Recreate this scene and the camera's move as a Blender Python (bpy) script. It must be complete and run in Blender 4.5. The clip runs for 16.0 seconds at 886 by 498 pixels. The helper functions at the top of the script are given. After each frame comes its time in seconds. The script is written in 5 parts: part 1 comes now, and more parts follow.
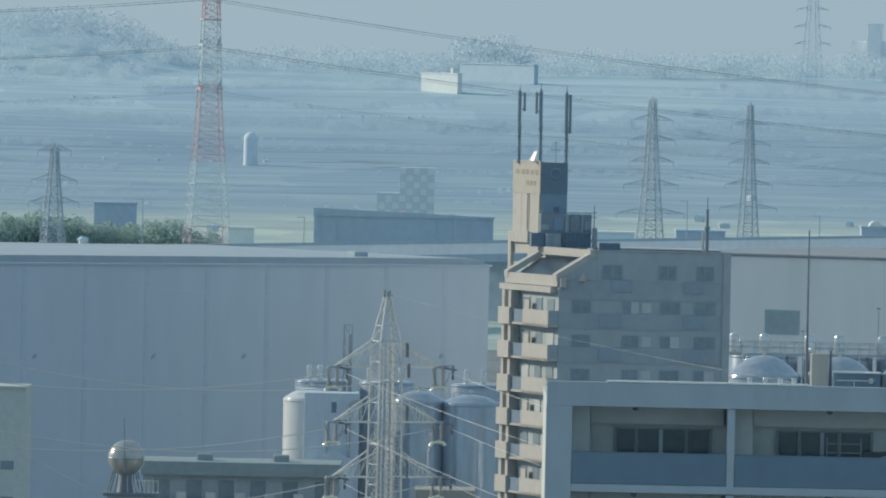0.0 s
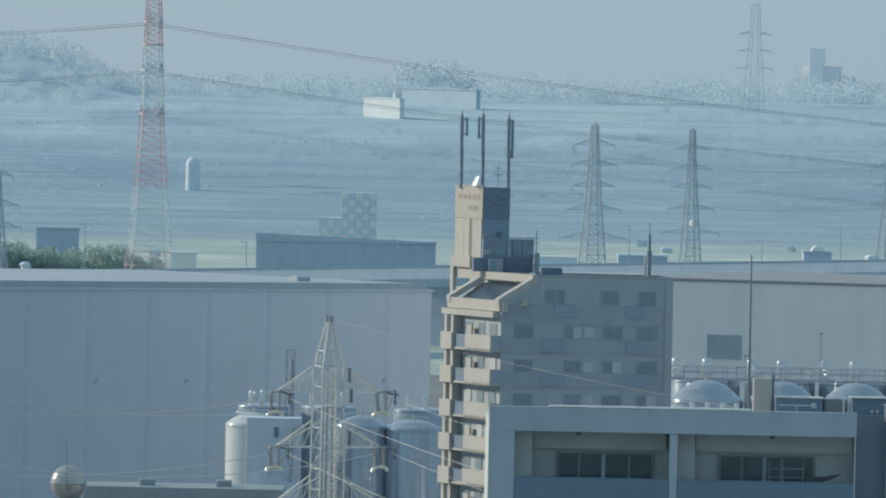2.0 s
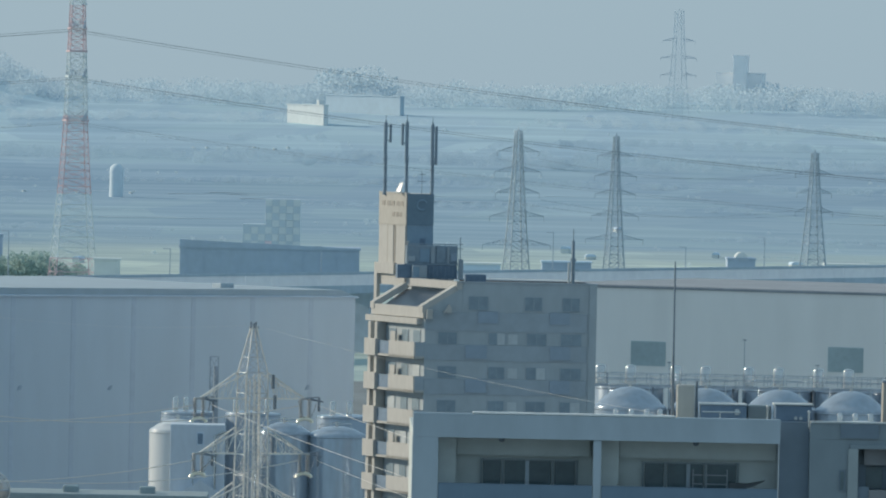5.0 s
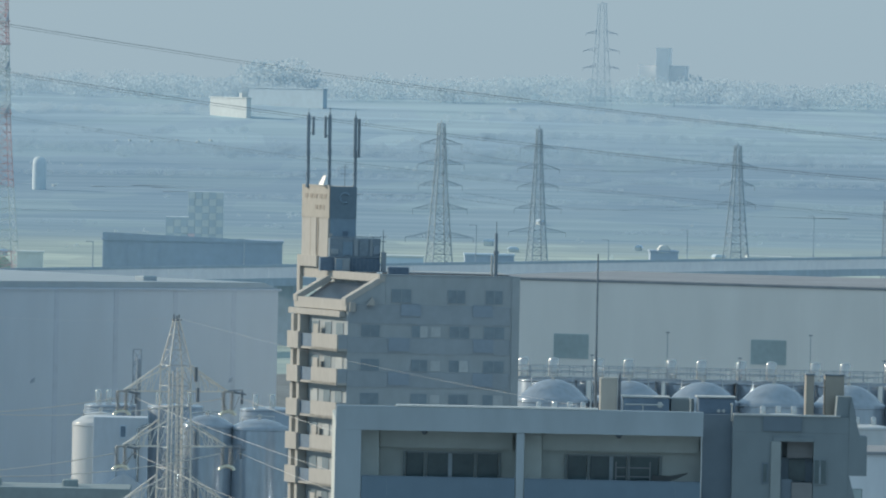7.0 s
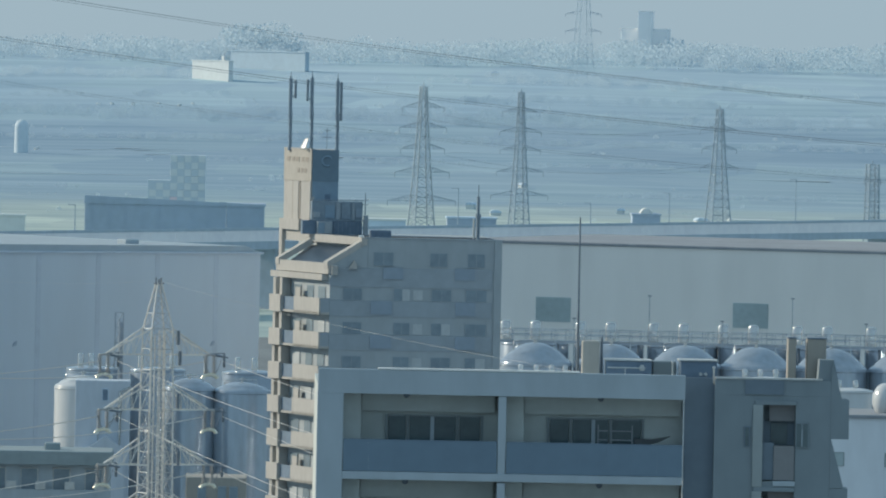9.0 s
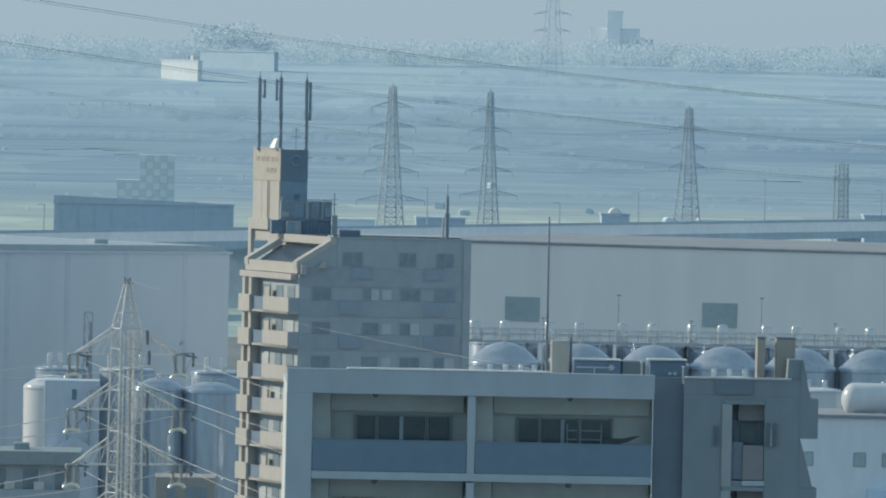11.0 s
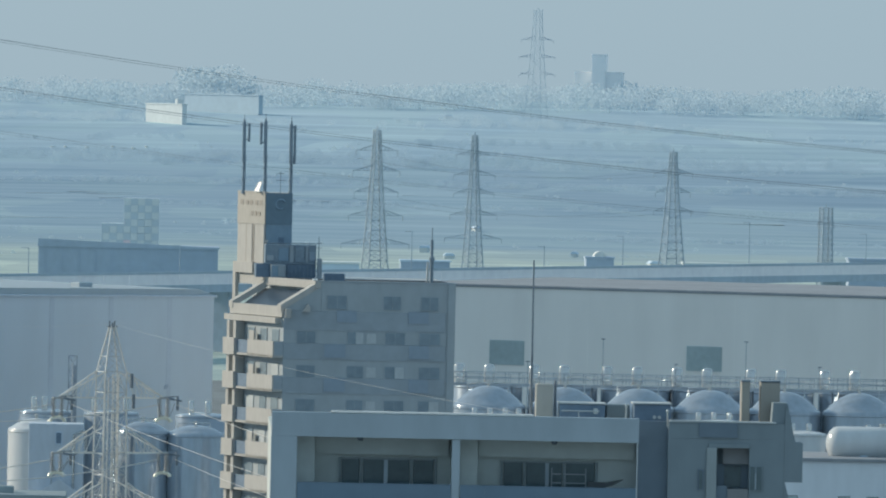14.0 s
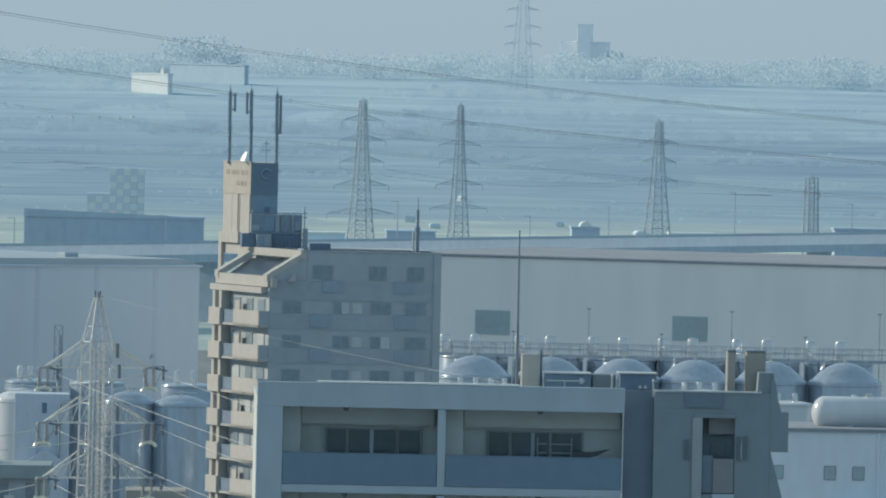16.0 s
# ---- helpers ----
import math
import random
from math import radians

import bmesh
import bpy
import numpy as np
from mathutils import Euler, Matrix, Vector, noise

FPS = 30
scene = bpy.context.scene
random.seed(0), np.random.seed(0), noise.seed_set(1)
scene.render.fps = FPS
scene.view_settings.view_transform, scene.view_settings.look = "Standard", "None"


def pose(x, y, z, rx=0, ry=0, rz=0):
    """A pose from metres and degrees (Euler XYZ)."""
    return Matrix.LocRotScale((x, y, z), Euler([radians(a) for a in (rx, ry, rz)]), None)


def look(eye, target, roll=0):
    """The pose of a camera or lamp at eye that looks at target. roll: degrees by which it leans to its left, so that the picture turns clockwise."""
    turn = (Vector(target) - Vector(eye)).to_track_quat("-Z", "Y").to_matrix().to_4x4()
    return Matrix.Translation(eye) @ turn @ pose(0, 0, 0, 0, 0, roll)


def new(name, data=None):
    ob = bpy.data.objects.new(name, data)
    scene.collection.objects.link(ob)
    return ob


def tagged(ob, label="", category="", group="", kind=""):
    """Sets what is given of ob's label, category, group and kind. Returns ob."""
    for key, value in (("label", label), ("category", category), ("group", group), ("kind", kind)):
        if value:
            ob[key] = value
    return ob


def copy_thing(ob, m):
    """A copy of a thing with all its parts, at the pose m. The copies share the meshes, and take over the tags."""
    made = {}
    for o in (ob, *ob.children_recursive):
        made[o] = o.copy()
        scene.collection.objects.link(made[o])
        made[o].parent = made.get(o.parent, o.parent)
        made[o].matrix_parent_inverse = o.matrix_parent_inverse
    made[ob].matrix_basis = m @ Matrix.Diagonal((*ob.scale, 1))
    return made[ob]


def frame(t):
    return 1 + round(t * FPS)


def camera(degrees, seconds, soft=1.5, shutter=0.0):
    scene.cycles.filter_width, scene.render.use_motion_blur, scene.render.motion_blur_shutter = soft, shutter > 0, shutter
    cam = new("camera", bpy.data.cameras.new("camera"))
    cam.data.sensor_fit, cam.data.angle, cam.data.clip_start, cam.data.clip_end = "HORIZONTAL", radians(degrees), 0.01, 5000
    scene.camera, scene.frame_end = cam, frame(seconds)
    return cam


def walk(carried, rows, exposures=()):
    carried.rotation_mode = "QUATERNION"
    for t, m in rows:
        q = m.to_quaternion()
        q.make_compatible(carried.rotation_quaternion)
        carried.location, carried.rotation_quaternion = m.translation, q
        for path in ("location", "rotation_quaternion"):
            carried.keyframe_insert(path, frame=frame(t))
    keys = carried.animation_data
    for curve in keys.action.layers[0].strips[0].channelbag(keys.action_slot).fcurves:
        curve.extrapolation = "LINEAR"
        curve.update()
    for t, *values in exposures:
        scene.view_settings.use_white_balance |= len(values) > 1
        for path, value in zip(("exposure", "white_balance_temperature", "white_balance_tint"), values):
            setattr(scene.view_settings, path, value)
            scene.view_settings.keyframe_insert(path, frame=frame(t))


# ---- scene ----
EYE = 58.0
cam = camera(5.0, 16.0, soft=2.0)
ROWS = [
    (0.0, -0.0000, -1.1836, 1.214),
    (0.5, -0.1007, -1.1413, 1.204),
    (1.0, -0.1401, -1.1571, 1.191),
    (1.5, -0.2285, -1.1271, 1.190),
    (2.0, -0.3228, -1.0360, 1.189),
    (2.5, -0.3543, -1.0164, 1.206),
    (3.0, -0.4397, -1.0228, 1.203),
    (3.5, -0.5995, -0.9287, 1.205),
    (4.0, -0.7447, -0.9126, 1.200),
    (4.2, -0.7482, -0.9459, 1.201),
    (6.3, -0.8190, -1.0349, 1.197),
    (6.5, -0.9310, -1.0566, 1.194),
    (7.0, -1.1886, -1.0224, 1.198),
    (7.5, -1.3052, -1.0556, 1.202),
    (8.0, -1.3561, -1.0799, 1.201),
    (8.5, -1.3155, -1.1922, 1.195),
    (8.7, -1.2932, -1.2164, 1.203),
    (10.8, -1.4248, -1.2453, 1.200),
    (11.0, -1.4682, -1.2258, 1.198),
    (11.5, -1.4225, -1.2191, 1.192),
    (12.0, -1.3529, -1.1704, 1.196),
    (12.5, -1.4390, -1.1058, 1.202),
    (13.0, -1.5036, -1.0326, 1.205),
    (13.5, -1.4874, -0.9554, 1.202),
    (14.0, -1.5507, -0.9785, 1.205),
    (14.5, -1.6294, -1.0354, 1.198),
    (15.0, -1.5539, -1.0956, 1.198),
    (15.5, -1.6086, -1.1762, 1.211),
    (16.0, -1.6346, -1.1470, 1.200),
]
walk(cam, [(t, pose(0, 0, EYE, 90 + pitch, 0, yaw) @ pose(0, 0, 0, 0, 0, roll)) for t, yaw, pitch, roll in ROWS],
     exposures=((0.0, 0.02), (4.0, 0.02), (8.5, 0.04), (11.0, 0.07), (16.0, 0.07)))

# ---- light ----
SUN_TO = Vector((-0.84, 0.42, 0.41)).normalized()
world = bpy.data.worlds.new("world")
scene.world = world
world.use_nodes = True
wn = world.node_tree.nodes
sky = wn.new("ShaderNodeTexSky")
sky.sky_type = "NISHITA"
sky.sun_disc = False
sky.sun_elevation = math.asin(SUN_TO.z)
sky.sun_rotation = math.atan2(SUN_TO.x, SUN_TO.y)
sky.air_density, sky.dust_density, sky.ozone_density = 1.0, 0.4, 2.0
# thick pale summer haze lies over the clear sky
haze = wn.new("ShaderNodeMix")
haze.data_type = "RGBA"
haze.inputs["Factor"].default_value = 0.86
haze.inputs["B"].default_value = (2.58, 3.86, 4.86, 1)
world.node_tree.links.new(sky.outputs["Color"], haze.inputs["A"])
wn["Background"].inputs["Strength"].default_value = 0.112
world.node_tree.links.new(haze.outputs["Result"], wn["Background"].inputs["Color"])
sun = new("sun", bpy.data.lights.new("sun", "SUN"))
sun.data.energy, sun.data.angle, sun.data.color = 3.1, radians(0.6), (1.0, 0.88, 0.70)
sun.matrix_world = look(SUN_TO * 200, (0, 0, 0))


# ---- materials ----
def material(name, colour, rough=0.8, metal=0.0, vary=0.10, size=1.0, streak=1.0, bump=0.0, spec=0.3, trans=0.0, second=None, per_piece=0.0):
    """A surface with a coarse and a fine mottling; streak > 1 draws the mottling out along z."""
    m = bpy.data.materials.new(name)
    m.use_nodes = True
    nt = m.node_tree
    n, link = nt.nodes, nt.links.new
    b = n["Principled BSDF"]
    b.inputs["Roughness"].default_value = rough
    b.inputs["Metallic"].default_value = metal
    b.inputs["Specular IOR Level"].default_value = spec
    b.inputs["Transmission Weight"].default_value = trans
    g = n.new("ShaderNodeNewGeometry")
    mp = n.new("ShaderNodeMapping")
    mp.inputs["Scale"].default_value = (1 / size, 1 / size, 1 / (size * streak))
    link(g.outputs["Position"], mp.inputs["Vector"])
    big, fine = n.new("ShaderNodeTexNoise"), n.new("ShaderNodeTexNoise")
    big.inputs["Scale"].default_value, big.inputs["Detail"].default_value = 0.35, 4
    fine.inputs["Scale"].default_value, fine.inputs["Detail"].default_value = 2.7, 5
    for tex in (big, fine):
        link(mp.outputs["Vector"], tex.inputs["Vector"])
    add = n.new("ShaderNodeMath")
    add.operation = "MULTIPLY_ADD"
    add.inputs[1].default_value = 0.55
    link(fine.outputs["Fac"], add.inputs[0])
    half = n.new("ShaderNodeMath")
    half.operation = "MULTIPLY"
    half.inputs[1].default_value = 0.45
    link(big.outputs["Fac"], half.inputs[0])
    link(half.outputs[0], add.inputs[2])
    value = add.outputs[0]
    if per_piece:
        oi = n.new("ShaderNodeObjectInfo")
        pa = n.new("ShaderNodeMath")
        pa.operation = "MULTIPLY_ADD"
        pa.inputs[1].default_value = per_piece
        link(oi.outputs["Random"], pa.inputs[0])
        link(value, pa.inputs[2])
        value = pa.outputs[0]
    ramp = n.new("ShaderNodeValToRGB")
    lo = [c * (1 - 1.6 * vary) for c in colour] if second is None else list(second)
    hi = [min(0.95, c * (1 + 1.6 * vary)) for c in colour]
    ramp.color_ramp.elements[0].position, ramp.color_ramp.elements[1].position = 0.3, 0.7
    ramp.color_ramp.elements[0].color, ramp.color_ramp.elements[1].color = (*lo, 1), (*hi, 1)
    link(value, ramp.inputs["Fac"])
    link(ramp.outputs["Color"], b.inputs["Base Color"])
    if bump:
        bm = n.new("ShaderNodeBump")
        bm.inputs["Strength"].default_value, bm.inputs["Distance"].default_value = 0.5, bump
        link(fine.outputs["Fac"], bm.inputs["Height"])
        link(bm.outputs["Normal"], b.inputs["Normal"])
    return m


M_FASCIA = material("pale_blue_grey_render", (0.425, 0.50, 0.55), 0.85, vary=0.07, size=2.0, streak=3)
M_SIDE = material("dark_shade_grey", (0.185, 0.24, 0.29), 0.7, vary=0.07, size=1.5)
M_GREYWALL = material("grey_tile_wall", (0.25, 0.305, 0.335), 0.75, vary=0.06, size=1.6, streak=2)
M_INNER = material("cream_balcony_wall", (0.54, 0.59, 0.575), 0.85, vary=0.06, size=1.5)
M_GLASSRAIL = material("blue_frosted_glass", (0.17, 0.25, 0.325), 0.35, vary=0.05, size=1.5, spec=0.35, per_piece=0.015)
M_FRAME = material("aluminium_frame", (0.24, 0.285, 0.30), 0.45, 0.3, vary=0.04)
M_PANE = material("dark_window_glass", (0.12, 0.165, 0.18), 0.08, vary=0.12, size=0.8, spec=0.25)
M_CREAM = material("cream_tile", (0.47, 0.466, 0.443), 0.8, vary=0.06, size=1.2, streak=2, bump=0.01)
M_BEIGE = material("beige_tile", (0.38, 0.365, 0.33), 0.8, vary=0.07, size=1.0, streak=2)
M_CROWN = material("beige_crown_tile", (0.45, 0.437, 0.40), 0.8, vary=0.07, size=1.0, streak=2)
# bluish greys of the shaded face, part of its shade in the colour
M_APT = material("shade_toned_greige", (0.40, 0.455, 0.485), 0.85, vary=0.06, size=2.0, streak=2)
M_APTBAND = material("shade_toned_grey", (0.36, 0.42, 0.465), 0.85, vary=0.06, size=2.0)
# window glass paled by haze put into its colour
M_APTPANE = material("hazed_window_glass", (0.25, 0.32, 0.37), 0.15, vary=0.1, size=1.5, spec=0.25)
M_SKYLIGHT = material("dark_slate_glazing", (0.05, 0.08, 0.115), 0.3, vary=0.1, size=1.0, spec=0.3)
M_CURTAIN = material("pale_curtain", (0.50, 0.55, 0.57), 0.9, vary=0.06)
M_BLUEBOX = material("blue_grey_plant_metal", (0.17, 0.24, 0.32), 0.6, 0.1, vary=0.12, size=0.8)
M_LIGHTBOX = material("pale_plant_metal", (0.55, 0.58, 0.58), 0.6, 0.1, vary=0.08)
M_STEEL = material("galvanised_steel", (0.78, 0.76, 0.71), 0.38, 0.4, vary=0.12, size=0.5)
M_DARKSTEEL = material("weathered_dark_steel", (0.20, 0.24, 0.28), 0.55, 0.3, vary=0.12, size=0.6)
M_ANTENNA = material("grey_antenna_paint", (0.25, 0.32, 0.38), 0.6, vary=0.1, size=0.8)
M_WIRE = material("aluminium_cable", (0.70, 0.68, 0.64), 0.4, 0.4, vary=0.08)
M_FARWIRE = material("far_grey_cable", (0.16, 0.21, 0.26), 0.7, vary=0.05)
M_PORCELAIN = material("grey_porcelain", (0.46, 0.455, 0.44), 0.25, vary=0.08)
M_HORN = material("bright_zinc", (0.95, 0.89, 0.74), 0.42, 0.8, vary=0.04)
M_LWALL = material("steel_blue_cladding", (0.585, 0.665, 0.735), 0.8, vary=0.035, size=8, streak=4, per_piece=0.02)
M_LJOINT = material("blue_grey_downpipe", (0.56, 0.64, 0.72), 0.8, vary=0.05, size=3)
M_LROOF = material("pale_blue_metal_roof", (0.40, 0.48, 0.53), 0.7, vary=0.06, size=6)
# colour lifted and warmed in place of sunlight the wall misses
M_RWALL = material("sun_warmed_white", (0.89, 0.88, 0.845), 0.85, vary=0.035, size=9, streak=4, per_piece=0.02)
M_REAVE = material("grey_eave_metal", (0.30, 0.33, 0.36), 0.8, vary=0.1, size=4)
M_RWIN = material("sea_green_louvre", (0.42, 0.52, 0.54), 0.6, vary=0.08, size=2)
M_TANK = material("satin_stainless_tank", (0.39, 0.455, 0.515), 0.17, 0.45, vary=0.10, size=1.6, streak=4)
M_TANKWHITE = material("white_tank_paint", (0.62, 0.65, 0.66), 0.20, 0.0, vary=0.05, size=2, streak=4, spec=0.5)
M_PLANTWHITE = material("pale_blue_white_cladding", (0.75, 0.81, 0.86), 0.8, vary=0.05, size=3, streak=3)
M_VENT = material("polished_vent_steel", (0.62, 0.63, 0.62), 0.20, 0.85, vary=0.05)
M_BALL = material("brushed_beige_steel", (0.47, 0.47, 0.46), 0.24, 0.5, vary=0.06, size=1.0, streak=3)
M_BRIGHTWHITE = material("highlight_white", (0.93, 0.91, 0.87), 0.4, vary=0.03)
M_MATTDARK = material("matt_dark_sheet", (0.085, 0.095, 0.10), 0.9, vary=0.15, size=2.0, bump=0.01)
M_REVEAL = material("grey_beige_reveal", (0.36, 0.41, 0.42), 0.85, vary=0.07, size=1.2, streak=2)
M_UMBER = material("umber_panel", (0.255, 0.265, 0.275), 0.8, vary=0.05)
M_BARS = material("taupe_lettering", (0.36, 0.335, 0.30), 0.8, vary=0.05)
M_RACK = material("grey_rack_tube", (0.33, 0.37, 0.39), 0.5, 0.2, vary=0.05)
# bluish colours with the stair tower's shade put into them
M_TOWERSHADE = material("shade_dark_blue", (0.19, 0.27, 0.335), 0.85, vary=0.06, size=1.5)
M_TOWERBLUE = material("shade_pale_blue", (0.25, 0.35, 0.44), 0.85, vary=0.06, size=1.5)
M_APTPANEL = material("blue_balcony_panel", (0.31, 0.385, 0.46), 0.7, vary=0.06, size=1.5)


# ---- mesh helpers ----
class Shape:
    """Collects faces; mat places what is added next."""

    def __init__(self, mat=None):
        self.v, self.f, self.s, self.mat = [], [], [], mat or Matrix()

    def add(self, verts, faces, smooth=False):
        k = len(self.v)
        self.v += [tuple(self.mat @ Vector(p)) for p in verts]
        self.f += [tuple(k + i for i in q) for q in faces]
        self.s += [smooth] * len(faces)
        return self

    def box(self, x0, x1, y0, y1, z0, z1):
        p = [(x, y, z) for z in (z0, z1) for y in (y0, y1) for x in (x0, x1)]
        return self.add(p, [(0, 2, 3, 1), (4, 5, 7, 6), (0, 1, 5, 4), (2, 6, 7, 3), (0, 4, 6, 2), (1, 3, 7, 5)])

    def slab(self, x0, x1, y0, y1, z0, z1, b=0.02):
        """A box whose upright and top edges are worn round by a small chamfer."""
        rings = []
        for z, e in ((z0, 0), (z1 - b, 0), (z1, b)):
            rings.append([(x0 + b + e, y0 + e, z), (x1 - b - e, y0 + e, z), (x1 - e, y0 + b + e, z), (x1 - e, y1 - b - e, z),
                          (x1 - b - e, y1 - e, z), (x0 + b + e, y1 - e, z), (x0 + e, y1 - b - e, z), (x0 + e, y0 + b + e, z)])
        p = sum(rings, [])
        f = [tuple(range(7, -1, -1)), tuple(range(16, 24))]
        for r in (0, 8):
            f += [(r + i, r + (i + 1) % 8, r + 8 + (i + 1) % 8, r + 8 + i) for i in range(8)]
        return self.add(p, f)

    def prism(self, outline, y0, y1):
        """An outline in x and z, drawn out from y0 to y1."""
        n = len(outline)
        p = [(x, y0, z) for x, z in outline] + [(x, y1, z) for x, z in outline]
        return self.add(p, [tuple(range(n)), tuple(range(2 * n - 1, n - 1, -1))] + [(i, n + i, n + (i + 1) % n, (i + 1) % n) for i in range(n)])

    def plan(self, outline, z0, z1):
        """An outline in x and y, drawn up from z0 to z1."""
        n = len(outline)
        p = [(x, y, z0) for x, y in outline] + [(x, y, z1) for x, y in outline]
        return self.add(p, [tuple(range(n - 1, -1, -1)), tuple(range(n, 2 * n))] + [(i, (i + 1) % n, n + (i + 1) % n, n + i) for i in range(n)])

    def rod(self, a, b, r, r2=None, n=6, cap=True):
        a, b = Vector(a), Vector(b)
        d = (b - a).normalized()
        u = d.orthogonal().normalized()
        w = d.cross(u)
        r2 = r if r2 is None else r2
        p = []
        for c, q in ((a, r), (b, r2)):
            p += [c + q * (math.cos(2 * math.pi * i / n) * u + math.sin(2 * math.pi * i / n) * w) for i in range(n)]
        self.add(p, [(i, (i + 1) % n, n + (i + 1) % n, n + i) for i in range(n)], n > 4)
        if cap:
            self.add(p, [tuple(range(n - 1, -1, -1)), tuple(range(n, 2 * n))])
        return self

    def tube(self, pts, r, n=5):
        pts = [Vector(p) for p in pts]
        rings, up = [], None
        for i, p in enumerate(pts):
            d = (pts[min(i + 1, len(pts) - 1)] - pts[max(i - 1, 0)]).normalized()
            u = d.orthogonal().normalized() if up is None else (up - d * up.dot(d)).normalized()
            w, up = d.cross(u), u
            rings += [p + r * (math.cos(6.28319 * k / n) * u + math.sin(6.28319 * k / n) * w) for k in range(n)]
        m = len(pts)
        self.add(rings, [(j * n + k, j * n + (k + 1) % n, (j + 1) * n + (k + 1) % n, (j + 1) * n + k) for j in range(m - 1) for k in range(n)], True)
        return self.add([rings[k] for k in range(n)] + rings[-n:], [tuple(range(n - 1, -1, -1)), tuple(range(n, 2 * n))])

    def turned(self, profile, n=24, c=(0, 0, 0)):
        """A profile of (radius, height) turned about the upright through c."""
        p = [(c[0] + r * math.cos(2 * math.pi * i / n), c[1] + r * math.sin(2 * math.pi * i / n), c[2] + z) for r, z in profile for i in range(n)]
        f = [(k * n + i, k * n + (i + 1) % n, (k + 1) * n + (i + 1) % n, (k + 1) * n + i) for k in range(len(profile) - 1) for i in range(n)]
        return self.add(p, f, True)

    def mesh(self, name, mat):
        me = bpy.data.meshes.new(name)
        me.from_pydata(self.v, [], self.f)
        me.polygons.foreach_set("use_smooth", self.s)
        me.materials.append(mat)
        me.update()
        return me


def thing(name, label, category, at=(0, 0, 0), turn=0.0, group="", kind=""):
    ob = new(name)
    ob.empty_display_size = 0.5
    ob.matrix_world = pose(*at, 0, 0, turn)
    return tagged(ob, label, category, group, kind)


def solid(name, shape, mat, label, category="", at=(0, 0, 0), turn=0.0, group="", kind=""):
    ob = new(name, shape.mesh(name, mat))
    ob.matrix_world = pose(*at, 0, 0, turn)
    return tagged(ob, label, category, group, kind)


def part(name, shape, mat, parent, label="", at=(0, 0, 0)):
    ob = new(name, shape if mat is None else shape.mesh(name, mat))
    ob.parent = parent
    ob.location = at
    return tagged(ob, label)


def sag(a, b, drop, n=24):
    a, b = Vector(a), Vector(b)
    return [a.lerp(b, i / n) - Vector((0, 0, drop * 4 * (i / n) * (1 - i / n))) for i in range(n + 1)]


# ---- the land ----
def rise(x, y):
    """Height of the ground: flat near by; the wooded upland at the far end is raised to fill the camera's view to the
    horizon.
    """
    t = max(0.0, (y - 3600) / 1350)
    west = min(1.0, max(0.0, (-128 - x) / 45)) * min(1.0, max(0.0, (y - 4640) / 220))
    return 46 * t ** 1.3 + 15 * west * west * (3 - 2 * west) + (2.5 * noise.noise((x / 260, y / 300, 0)) * min(1, 3 * t))


